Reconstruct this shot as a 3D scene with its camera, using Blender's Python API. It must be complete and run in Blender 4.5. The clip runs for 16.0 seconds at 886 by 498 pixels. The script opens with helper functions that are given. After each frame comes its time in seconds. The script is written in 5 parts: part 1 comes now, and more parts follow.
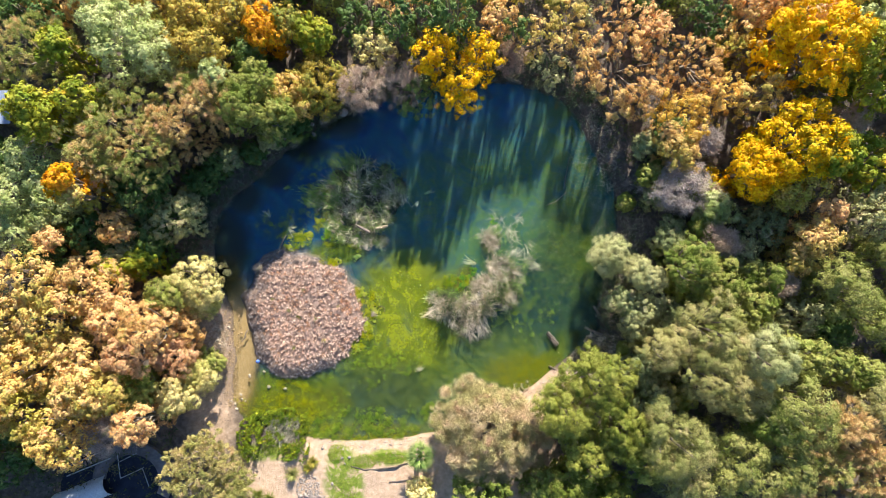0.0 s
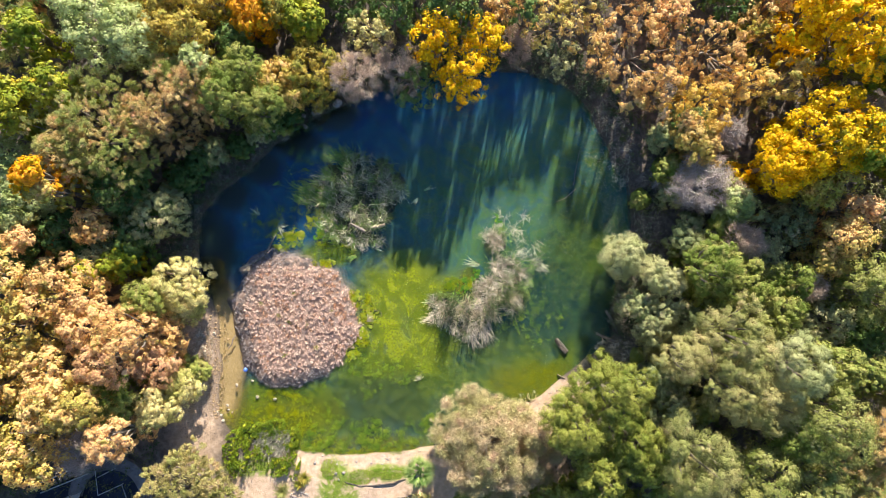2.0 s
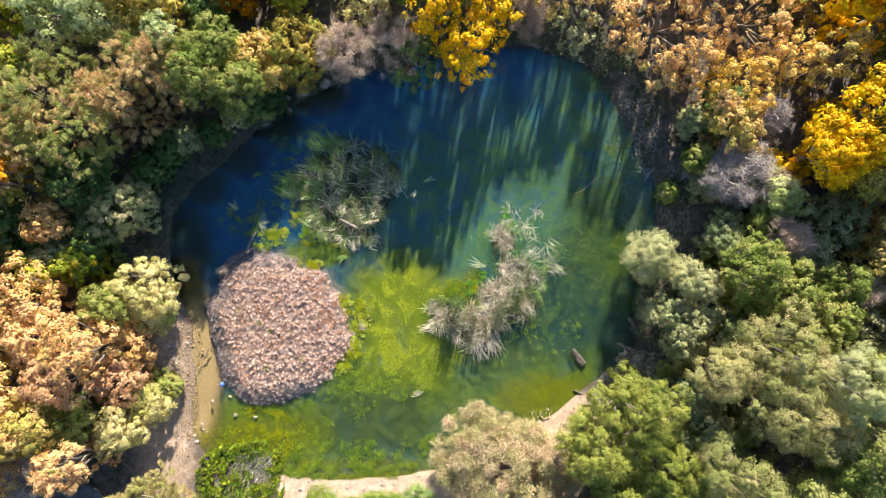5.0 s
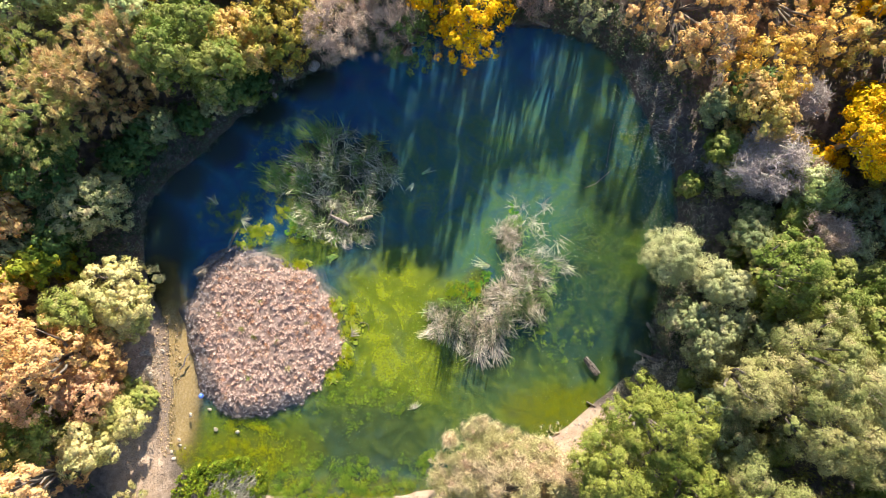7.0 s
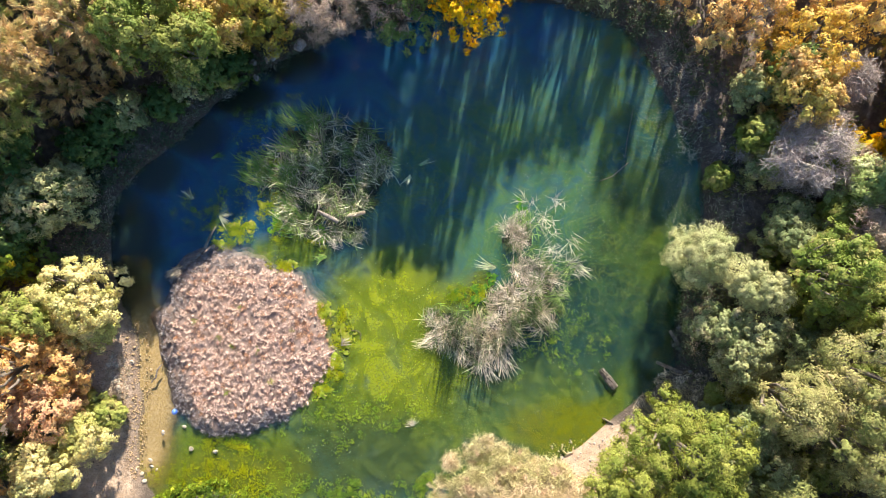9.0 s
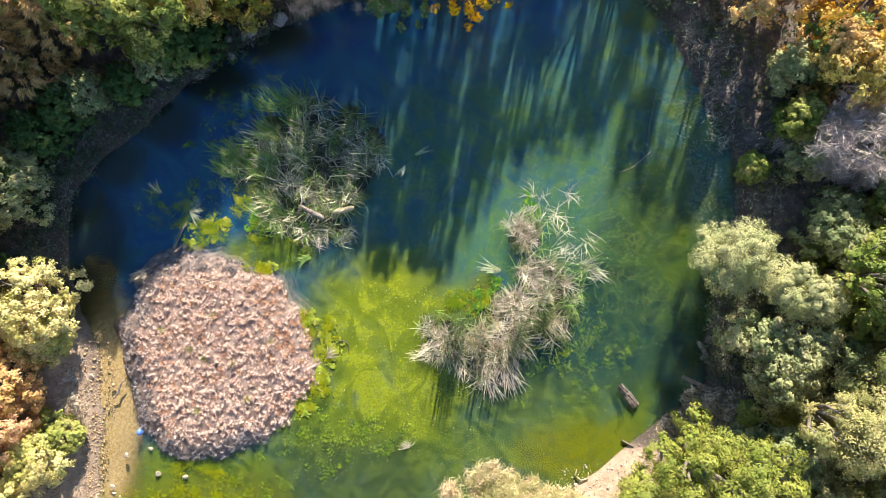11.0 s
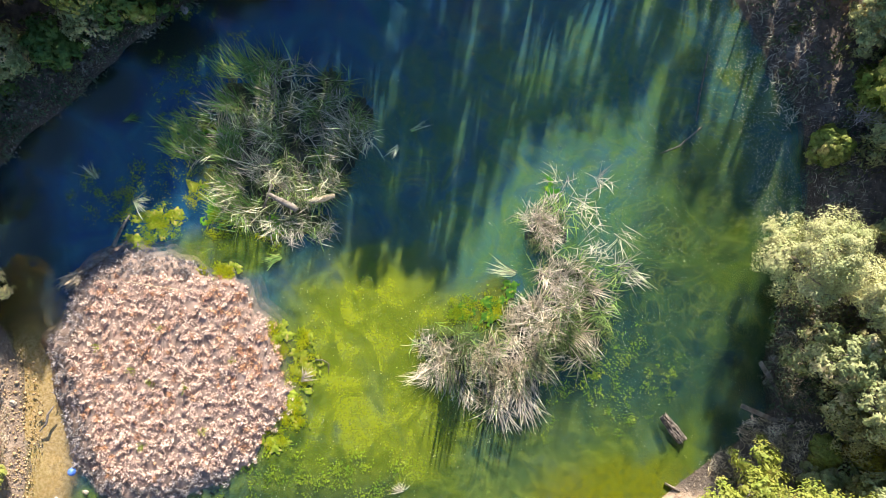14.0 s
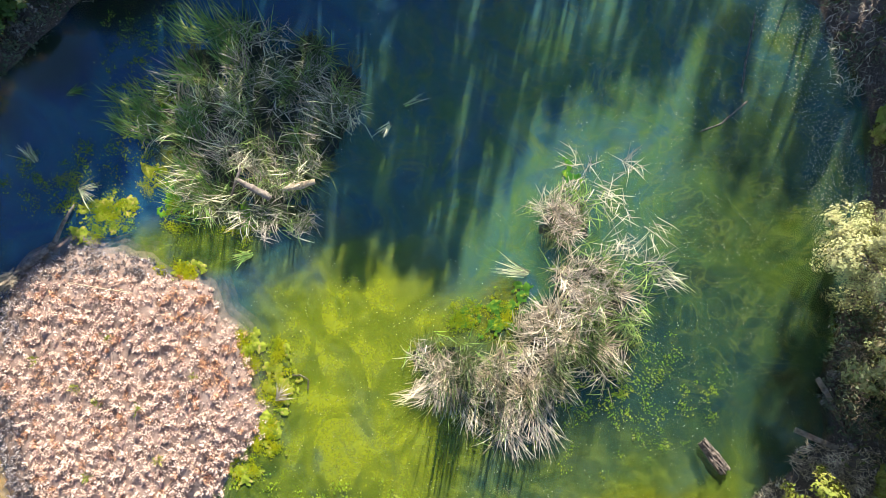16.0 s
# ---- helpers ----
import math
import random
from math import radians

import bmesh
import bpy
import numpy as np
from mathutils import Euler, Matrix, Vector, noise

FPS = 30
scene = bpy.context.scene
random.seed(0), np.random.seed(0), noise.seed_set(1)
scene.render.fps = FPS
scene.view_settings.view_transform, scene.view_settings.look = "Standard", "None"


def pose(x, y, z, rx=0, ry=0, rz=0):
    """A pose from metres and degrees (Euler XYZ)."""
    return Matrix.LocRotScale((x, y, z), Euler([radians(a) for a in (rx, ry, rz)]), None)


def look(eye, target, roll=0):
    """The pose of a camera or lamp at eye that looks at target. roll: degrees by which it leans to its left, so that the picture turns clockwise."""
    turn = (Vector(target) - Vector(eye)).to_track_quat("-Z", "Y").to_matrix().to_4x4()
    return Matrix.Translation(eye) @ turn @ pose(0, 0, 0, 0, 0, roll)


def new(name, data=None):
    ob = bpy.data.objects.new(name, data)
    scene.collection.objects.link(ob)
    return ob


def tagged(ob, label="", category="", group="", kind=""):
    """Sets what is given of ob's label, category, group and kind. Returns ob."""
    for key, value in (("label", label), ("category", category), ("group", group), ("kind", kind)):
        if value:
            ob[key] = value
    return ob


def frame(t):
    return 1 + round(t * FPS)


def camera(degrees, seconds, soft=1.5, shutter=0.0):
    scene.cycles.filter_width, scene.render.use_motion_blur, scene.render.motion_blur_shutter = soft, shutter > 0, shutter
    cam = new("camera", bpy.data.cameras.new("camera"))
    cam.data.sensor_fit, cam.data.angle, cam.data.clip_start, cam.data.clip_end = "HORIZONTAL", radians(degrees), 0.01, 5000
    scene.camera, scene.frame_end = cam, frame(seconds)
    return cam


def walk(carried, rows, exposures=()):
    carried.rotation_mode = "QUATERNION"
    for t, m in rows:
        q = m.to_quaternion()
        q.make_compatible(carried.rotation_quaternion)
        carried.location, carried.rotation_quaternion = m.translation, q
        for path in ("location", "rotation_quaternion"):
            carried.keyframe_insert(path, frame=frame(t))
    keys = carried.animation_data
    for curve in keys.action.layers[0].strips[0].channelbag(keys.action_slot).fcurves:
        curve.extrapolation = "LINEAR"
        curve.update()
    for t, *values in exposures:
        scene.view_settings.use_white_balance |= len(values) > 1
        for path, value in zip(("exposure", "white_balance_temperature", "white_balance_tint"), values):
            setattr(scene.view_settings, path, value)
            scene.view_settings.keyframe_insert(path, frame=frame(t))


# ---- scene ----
cam = camera(74.0, 16.0, soft=0.55)
METRES, EYE, TILT, LEAN, TURN = 30.4, 52.0, -90.0, 0.0, 0.0
ROWS = [
    (0.0, 0.0, 0.0, 0.0, -0.0, 0.0, 0.0),
    (0.5, 0.0005, 0.0283, -0.0007, 0.03, 0.0, -0.0),
    (1.0, 0.0005, 0.0565, -0.0006, 0.06, -0.0, 0.0),
    (1.5, 0.0006, 0.0853, 0.0002, 0.08, 0.03, 0.01),
    (2.0, 0.0004, 0.1144, 0.0002, 0.1, 0.03, 0.02),
    (2.5, 0.0002, 0.1438, -0.0001, 0.12, 0.02, 0.01),
    (3.0, -0.0004, 0.1736, 0.0002, 0.12, 0.03, 0.02),
    (3.5, -0.0005, 0.2034, -0.0003, 0.12, 0.01, 0.03),
    (4.0, -0.0007, 0.2339, -0.0006, 0.17, 0.01, 0.03),
    (6.5, -0.0004, 0.3887, -0.0025, 0.26, -0.05, 0.06),
    (7.0, -0.0005, 0.42, -0.0032, 0.27, -0.06, 0.07),
    (7.5, -0.0007, 0.452, -0.0031, 0.28, -0.08, 0.06),
    (8.0, -0.0002, 0.4842, -0.003, 0.31, -0.09, 0.08),
    (8.5, 0.0004, 0.5162, -0.0029, 0.34, -0.09, 0.08),
    (9.0, 0.0001, 0.5485, -0.0037, 0.35, -0.08, 0.07),
    (11.5, 0.0057, 0.712, -0.0042, 0.58, -0.05, 0.03),
    (12.0, 0.0053, 0.7447, -0.0044, 0.6, -0.06, 0.03),
    (12.5, 0.0037, 0.7776, -0.0042, 0.63, -0.06, 0.02),
    (13.0, 0.0039, 0.8102, -0.0047, 0.67, -0.08, 0.02),
    (13.5, 0.0045, 0.8433, -0.006, 0.71, -0.08, 0.01),
    (14.0, 0.0037, 0.8734, -0.0063, 0.73, -0.1, 0.01),
    (14.5, 0.0057, 0.905, -0.0085, 0.77, -0.13, -0.0),
    (15.0, 0.0059, 0.9373, -0.0102, 0.79, -0.19, 0.0),
    (15.5, 0.0043, 0.9685, -0.0106, 0.81, -0.2, -0.0),
    (16.0, 0.0034, 0.9995, -0.0112, 0.8, -0.14, -0.01),
]
walk(cam, [(t, pose(0, 0, EYE, TILT, LEAN, TURN) @ pose(METRES * x, METRES * y, METRES * z, 90 + pitch, roll, yaw)) for t, x, y, z, yaw, pitch, roll in ROWS],
     exposures=[(0.0, 0.98), (4.0, 1.0), (8.0, 1.08), (12.0, 1.17), (16.0, 1.15)])

# ---- world and sun ----
SUN_ELEVATION, SUN_TURN = 25.0, 10.0      # degrees; the sun stands towards +y, a little to +x
world = bpy.data.worlds.new("sky")
scene.world = world
world.use_nodes = True
wt = world.node_tree
wt.nodes.clear()
sky = wt.nodes.new("ShaderNodeTexSky")
sky.sky_type, sky.sun_disc = "NISHITA", False
sky.sun_elevation, sky.sun_rotation = radians(SUN_ELEVATION), radians(SUN_TURN)
sky.air_density, sky.dust_density, sky.ozone_density = 1.0, 0.3, 5.0
back = wt.nodes.new("ShaderNodeBackground")
back.inputs["Strength"].default_value = 0.09
wout = wt.nodes.new("ShaderNodeOutputWorld")
wt.links.new(sky.outputs[0], back.inputs[0])
wt.links.new(back.outputs[0], wout.inputs[0])

sun = new("sun", bpy.data.lights.new("sun", "SUN"))
sun.data.energy, sun.data.angle, sun.data.color = 5.0, radians(0.55), (1.0, 0.93, 0.82)
SUN_WAY = Vector((math.sin(radians(SUN_TURN)) * math.cos(radians(SUN_ELEVATION)),
                  math.cos(radians(SUN_TURN)) * math.cos(radians(SUN_ELEVATION)), math.sin(radians(SUN_ELEVATION))))
sun.matrix_world = look(SUN_WAY * 90, (0, 0, 0))


# ---- node helpers ----
def material(name):
    m = bpy.data.materials.new(name)
    m.use_nodes = True
    m.node_tree.nodes.clear()
    return m, m.node_tree


def node(nt, kind, settings=None, **plugs):
    n = nt.nodes.new("ShaderNode" + kind)
    settings = settings or {}
    if "operation" in settings:
        n.operation = settings["operation"]
    if "interpolation_type" in settings:
        n.interpolation_type = settings["interpolation_type"]
    if "vector_type" in settings:
        n.vector_type = settings["vector_type"]
    if "subsurface_method" in settings:
        n.subsurface_method = settings["subsurface_method"]
    for key, value in plugs.items():
        key = key.replace("_", " ")
        sock = n.inputs[int(key[1:])] if key[0] == "i" and key[1:].isdigit() else n.inputs[key]
        if isinstance(value, bpy.types.NodeSocket):
            nt.links.new(value, sock)
        else:
            sock.default_value = value
    return n


def rgb(c):
    return (c[0], c[1], c[2], 1.0)


def mix(nt, fac, a, b, mode="MIX"):
    n = nt.nodes.new("ShaderNodeMix")
    n.data_type, n.blend_type = "RGBA", mode
    for index, value in ((0, fac), (6, a), (7, b)):
        if isinstance(value, bpy.types.NodeSocket):
            nt.links.new(value, n.inputs[index])
        else:
            n.inputs[index].default_value = value if index == 0 else rgb(value)
    return n.outputs[2]


def noise_of(nt, vector, scale, detail=4.0, rough=0.55, distort=0.0):
    return node(nt, "TexNoise", Vector=vector, Scale=scale, Detail=detail, Roughness=rough, Distortion=distort).outputs[0]


def ramp(nt, value, lo, hi, a=0.0, b=1.0):
    return node(nt, "MapRange", {"interpolation_type": "SMOOTHSTEP"}, Value=value, From_Min=lo, From_Max=hi, To_Min=a, To_Max=b).outputs[0]


def maths(nt, op, a, b=0.0):
    return node(nt, "Math", {"operation": op}, i0=a, i1=b).outputs[0]


def stretched(nt, vector, sx, sy, sz):
    return node(nt, "Mapping", Vector=vector, Scale=(sx, sy, sz)).outputs[0]


def spot_mask(nt, vector, x, y, rx, ry, soft=0.5, wobble=0.0):
    """1 inside an ellipse of the plan, 0 outside, with a soft and uneven edge."""
    m = node(nt, "Mapping", {"vector_type": "POINT"}, Vector=vector, Location=(-x / rx, -y / ry, 0), Scale=(1 / rx, 1 / ry, 0)).outputs[0]
    d = node(nt, "VectorMath", {"operation": "LENGTH"}, i0=m).outputs["Value"]
    if wobble:
        n = noise_of(nt, vector, 0.45, 4.0, 0.6, 0.6)
        d = maths(nt, "ADD", d, maths(nt, "MULTIPLY", maths(nt, "SUBTRACT", n, 0.5), wobble))
    return ramp(nt, d, 1.0 + soft / 2, 1.0 - soft / 2)


def finish(nt, shader, bump=None):
    out = nt.nodes.new("ShaderNodeOutputMaterial")
    nt.links.new(shader, out.inputs[0])


def surface(name, dark, light, scale=6.0, rough=0.85, bump=0.3, spread=0.25, spec=0.3, bump_scale=25.0):
    """A rough, mottled surface: two tones, grain, and a tone of its own for each object."""
    m, nt = material(name)
    pos = node(nt, "NewGeometry").outputs["Position"]
    big, fine = noise_of(nt, pos, scale), noise_of(nt, pos, scale * 7, 5.0, 0.65)
    c = mix(nt, ramp(nt, big, 0.3, 0.7), dark, light)
    value = maths(nt, "ADD", maths(nt, "MULTIPLY", fine, 0.8), 0.6)
    own = node(nt, "ObjectInfo").outputs["Random"]
    value = maths(nt, "MULTIPLY", value, maths(nt, "ADD", maths(nt, "MULTIPLY", own, spread), 1 - spread / 2))
    c = node(nt, "HueSaturation", Color=c, Value=value).outputs[0]
    b = node(nt, "Bump", Height=noise_of(nt, pos, bump_scale, 6.0, 0.65), Strength=bump, Distance=0.05).outputs[0]
    p = node(nt, "BsdfPrincipled", Base_Color=c, Roughness=rough, Specular_IOR_Level=spec, Normal=b)
    finish(nt, p.outputs[0])
    return m


def leafage(name, a, b, c, share=0.5, patch=0.55, spread=0.26, through_leaf=0.16):
    """Leaves of two tones in patches, with a third tone on some sprays; each leaf has a tone of its own."""
    m, nt = material(name)
    geo = node(nt, "NewGeometry")
    pos, own = geo.outputs["Position"], geo.outputs["Random Per Island"]
    tree_tone = node(nt, "ObjectInfo").outputs["Random"]
    shift = maths(nt, "MULTIPLY", maths(nt, "SUBTRACT", tree_tone, 0.5), 0.22)
    n1 = maths(nt, "ADD", noise_of(nt, pos, patch, 3.0, 0.6), shift)
    n2 = noise_of(nt, pos, patch * 2.3, 2.0, 0.5)
    col = mix(nt, ramp(nt, n1, 0.36, 0.62), a, b)
    col = mix(nt, ramp(nt, n2, 0.70 - share * 0.3, 0.86 - share * 0.3), col, c)
    col = node(nt, "HueSaturation", Color=col, Saturation=1.04, Hue=maths(nt, "ADD", maths(nt, "MULTIPLY", own, 0.03), 0.485),
               Value=maths(nt, "ADD", maths(nt, "MULTIPLY", own, spread * 2), 1 - spread)).outputs[0]
    p = node(nt, "BsdfPrincipled", Base_Color=col, Roughness=0.6, Specular_IOR_Level=0.25)
    t = node(nt, "BsdfTranslucent", Color=col)
    s = node(nt, "MixShader", Fac=through_leaf, i1=p.outputs[0], i2=t.outputs[0])
    finish(nt, s.outputs[0])
    return m


# ---- materials ----
M = {}
M["sage"] = leafage("sage_leaves", (0.36, 0.42, 0.13), (0.60, 0.64, 0.28), (0.68, 0.66, 0.36))
M["ash"] = leafage("ash_green_leaves", (0.42, 0.44, 0.19), (0.60, 0.57, 0.29), (0.48, 0.45, 0.20))
M["cream"] = leafage("cream_leaves", (0.560, 0.524, 0.168), (0.820, 0.708, 0.327), (0.800, 0.630, 0.287))
M["amber"] = leafage("amber_leaves", (0.30, 0.32, 0.06), (0.58, 0.44, 0.10), (0.62, 0.38, 0.08))
M["gold"] = leafage("golden_green_leaves", (0.478, 0.422, 0.080), (0.832, 0.576, 0.194), (0.874, 0.557, 0.251))
M["lime"] = leafage("lime_leaves", (0.24, 0.30, 0.03), (0.50, 0.48, 0.06), (0.70, 0.48, 0.05), 0.45)
M["yellow"] = leafage("yellow_autumn_leaves", (0.721, 0.480, 0.018), (0.948, 0.588, 0.032), (0.391, 0.421, 0.018), 0.4)
M["orange"] = leafage("orange_autumn_leaves", (0.74, 0.40, 0.02), (0.84, 0.42, 0.05), (0.60, 0.44, 0.03))
M["peach"] = leafage("peach_autumn_leaves", (0.742, 0.470, 0.181), (0.906, 0.583, 0.279), (0.494, 0.423, 0.109), 0.4, 0.7)
M["peachy"] = leafage("peach_and_green_leaves", (0.582, 0.456, 0.124), (0.874, 0.589, 0.247), (0.416, 0.399, 0.093), 0.5, 0.6)
M["blush"] = leafage("blush_dry_leaves", (0.713, 0.431, 0.216), (0.821, 0.510, 0.288), (0.562, 0.372, 0.162))
M["feather"] = leafage("rust_tipped_fronds", (0.38, 0.42, 0.12), (0.74, 0.53, 0.25), (0.86, 0.50, 0.30), 0.45, 0.8)
M["tan"] = leafage("tan_green_fronds", (0.40, 0.40, 0.13), (0.54, 0.45, 0.19), (0.60, 0.44, 0.25))
M["olive"] = leafage("olive_leaves", (0.198, 0.255, 0.045), (0.378, 0.387, 0.100), (0.464, 0.405, 0.140))
M["khaki"] = leafage("khaki_leaves", (0.310, 0.317, 0.100), (0.499, 0.440, 0.180), (0.533, 0.431, 0.210))
M["moss"] = leafage("moss_green_leaves", (0.215, 0.255, 0.055), (0.396, 0.387, 0.120), (0.430, 0.396, 0.160))
M["green"] = leafage("bright_green_leaves", (0.183, 0.224, 0.036), (0.345, 0.354, 0.072), (0.437, 0.401, 0.108))
M["dark"] = leafage("dark_green_leaves", (0.08, 0.15, 0.04), (0.17, 0.25, 0.065), (0.26, 0.30, 0.09))
M["honey"] = leafage("honey_autumn_leaves", (0.74, 0.48, 0.09), (0.95, 0.67, 0.22), (0.52, 0.45, 0.10), 0.4, 0.7)
M["dull"] = leafage("dull_grey_green_leaves", (0.297, 0.341, 0.147), (0.506, 0.495, 0.231), (0.594, 0.495, 0.284))
M["dead"] = leafage("grey_bare_twigs", (0.40, 0.34, 0.31), (0.60, 0.50, 0.45), (0.34, 0.34, 0.22), through_leaf=0.0)
M["twig"] = leafage("pinkish_dry_twigs", (0.52, 0.38, 0.30), (0.66, 0.50, 0.38), (0.44, 0.36, 0.20), through_leaf=0.05)
M["twiggy"] = leafage("pale_dry_twigs", (0.509, 0.447, 0.210), (0.722, 0.563, 0.357), (0.679, 0.466, 0.315), through_leaf=0.15)
BARK = surface("grey_brown_bark", (0.16, 0.12, 0.09), (0.32, 0.27, 0.21), 3.0)


# ---- mesh helpers ----
def mesh_of(name, verts, *face_sets):
    """A mesh from arrays: verts (n, 3) and one or more face arrays (m, k)."""
    me = bpy.data.meshes.new(name)
    verts = np.asarray(verts, dtype=np.float32)
    loops = np.concatenate([np.asarray(f, dtype=np.int32).ravel() for f in face_sets])
    sizes = np.concatenate([np.full(len(f), np.asarray(f).shape[1], dtype=np.int32) for f in face_sets])
    me.vertices.add(len(verts))
    me.vertices.foreach_set("co", verts.ravel())
    me.loops.add(len(loops))
    me.loops.foreach_set("vertex_index", loops)
    me.polygons.add(len(sizes))
    starts = np.concatenate([[0], np.cumsum(sizes)[:-1]]).astype(np.int32)
    me.polygons.foreach_set("loop_start", starts)
    me.update(calc_edges=True)
    return me


def unit(v):
    return v / np.maximum(np.linalg.norm(v, axis=-1, keepdims=True), 1e-9)


def ball(rng, n):
    return unit(rng.normal(size=(n, 3)))


def leaf_mesh(name, at, along, face, length, width, fold=0.15):
    """One folded kite a leaf (a plain pointed leaf if fold is None): at its stalk, along its length, facing face."""
    side = unit(np.cross(along, face))
    if fold is None:
        length, width = np.reshape(length, (-1, 1)), np.reshape(width, (-1, 1))
        v = np.stack([at - side * width * 0.6, at + along * length, at + side * width * 0.6], axis=1).reshape(-1, 3)
        return mesh_of(name, v, np.arange(len(at), dtype=np.int32)[:, None] * 3 + [0, 1, 2])
    up = np.cross(side, along)
    length, width = np.reshape(length, (-1, 1)), np.reshape(width, (-1, 1))
    mid = at + along * length * 0.45 + up * width * fold
    tip = at + along * length
    v = np.stack([at, mid - side * width / 2 - up * width * fold * 2, tip, mid + side * width / 2 - up * width * fold * 2], axis=1).reshape(-1, 3)
    q = np.arange(len(at), dtype=np.int32)[:, None] * 4
    return mesh_of(name, v, np.concatenate([q + [0, 1, 2], q + [0, 2, 3]]))


def blade_mesh(name, at, along, length, width, droop):
    """Reed blades: a strip of two lengths that narrows to its tip and bends downwards."""
    n = len(at)
    length, width, droop = (np.reshape(a, (-1, 1)) for a in (length, width, droop))
    side = unit(np.cross(along, np.array([0, 0, 1.0])) + 1e-6)
    down = np.array([[0, 0, -1.0]])
    mid = at + along * length * 0.55
    tip = mid + unit(along + down * droop) * length * 0.45
    v = np.stack([at - side * width / 2, at + side * width / 2, mid + side * width * 0.45, mid - side * width * 0.45, tip], axis=1).reshape(-1, 3)
    q = np.arange(n, dtype=np.int32)[:, None] * 5
    return mesh_of(name, v, q + [0, 1, 2, 3], q + [3, 2, 4])


def tubes(name, runs, sides=6):
    """Tapered tubes joined in one mesh: each run is a list of (point, radius)."""
    verts, quads, caps = [], [], []
    for run in runs:
        base = len(verts)
        for i, (p, r) in enumerate(run):
            p = Vector(p)
            ahead = Vector(run[min(i + 1, len(run) - 1)][0]) - Vector(run[max(i - 1, 0)][0])
            a = ahead.normalized().orthogonal().normalized()
            b = ahead.normalized().cross(a)
            for k in range(sides):
                t = 2 * math.pi * k / sides
                verts.append(p + a * (r * math.cos(t)) + b * (r * math.sin(t)))
        for i in range(len(run) - 1):
            for k in range(sides):
                k2 = (k + 1) % sides
                quads.append((base + i * sides + k, base + i * sides + k2, base + (i + 1) * sides + k2, base + (i + 1) * sides + k))
        caps.append([base + k for k in range(sides)][::-1])
        caps.append([base + (len(run) - 1) * sides + k for k in range(sides)])
    return mesh_of(name, np.array([tuple(v) for v in verts]), np.array(quads), np.array(caps))


def part(name, me, mat, parent=None, label="", smooth=False):
    if isinstance(me, bmesh.types.BMesh):
        bm, me = me, bpy.data.meshes.new(name)
        bm.to_mesh(me)
        bm.free()
    ob = new(name, me)
    if mat and not me.materials:
        me.materials.append(mat)
    if smooth:
        me.polygons.foreach_set("use_smooth", np.ones(len(me.polygons), dtype=bool))
    if parent:
        ob.parent = parent
    return tagged(ob, label)


def thing(name, at, label, category, group="", kind=""):
    ob = new(name)
    ob.matrix_basis = pose(*at)
    return tagged(ob, label, category, group, kind)


# ---- the pond's outline and the lie of the land ----
SHORE = [(-20.2, 0.0), (-19.9, 3.0), (-17.6, 5.2), (-15.6, 6.9), (-13.2, 9.1), (-10.3, 11.0), (-8.6, 11.8), (-5.0, 13.2), (0.0, 14.6),
         (5.3, 14.9), (8.8, 14.0), (11.0, 12.8), (12.2, 11.0), (13.7, 8.0), (15.1, 5.5), (15.4, 2.8), (15.1, 0.0), (14.3, -3.0), (13.8, -5.4),
         (13.8, -7.2), (12.3, -8.7), (10.6, -9.8), (7.7, -12.2), (4.0, -14.6), (-0.7, -16.1), (-4.2, -16.7), (-9.2, -16.9), (-11.4, -16.6),
         (-15.0, -16.0), (-18.0, -14.6), (-18.7, -12.2), (-18.5, -9.9), (-18.7, -6.0), (-19.8, -2.4)]


def smooth_loop(points, steps=6):
    """A closed curve through the points."""
    p = np.array(points, dtype=float)
    a, b, c, d = np.roll(p, 1, 0), p, np.roll(p, -1, 0), np.roll(p, -2, 0)
    out = []
    for t in np.linspace(0, 1, steps, endpoint=False):
        out.append(0.5 * (2 * b + (c - a) * t + (2 * a - 5 * b + 4 * c - d) * t ** 2 + (3 * b - a - 3 * c + d) * t ** 3))
    return np.stack(out, 1).reshape(-1, 2)


LOOP = smooth_loop(SHORE)
LOOP = LOOP + 0.18 * np.stack([[noise.noise(Vector((x * 0.9, y * 0.9, k))) for k in (1.0, 7.0)] for x, y in LOOP])


def from_shore(x, y, loop=None):
    """Metres from the water's edge: plus on land, minus in the water."""
    loop = LOOP if loop is None else loop
    p = np.stack([np.ravel(x), np.ravel(y)], 1).astype(float)
    best, inside = np.full(len(p), 1e9), np.zeros(len(p), dtype=bool)
    for a, b in zip(loop, np.roll(loop, -1, 0)):
        ab = b - a
        t = np.clip(((p - a) @ ab) / (ab @ ab), 0, 1)
        best = np.minimum(best, np.linalg.norm(p - a - t[:, None] * ab, axis=1))
        if a[1] != b[1]:
            cross = (a[1] > p[:, 1]) != (b[1] > p[:, 1])
            inside ^= cross & (p[:, 0] < ab[0] * (p[:, 1] - a[1]) / ab[1] + a[0])
    return np.where(inside, -best, best).reshape(np.shape(x))


def land_height(x, y, d=None):
    d = from_shore(x, y) if d is None else d
    out = np.clip(d, 0, None)
    bank = 0.42 * (1 - np.exp(-out / 0.7)) + 0.25 * (1 - np.exp(-out / 8.0)) - 0.02
    bank = bank + 0.05 * np.sin(x * 1.7 + np.sin(y * 1.3)) * np.sin(y * 1.9 + 1.0) * np.clip(out, 0, 1)
    bed = -0.02 - 0.75 * (1 - np.exp(np.clip(d, None, 0) / 1.6))
    return np.where(d > 0, bank, bed)


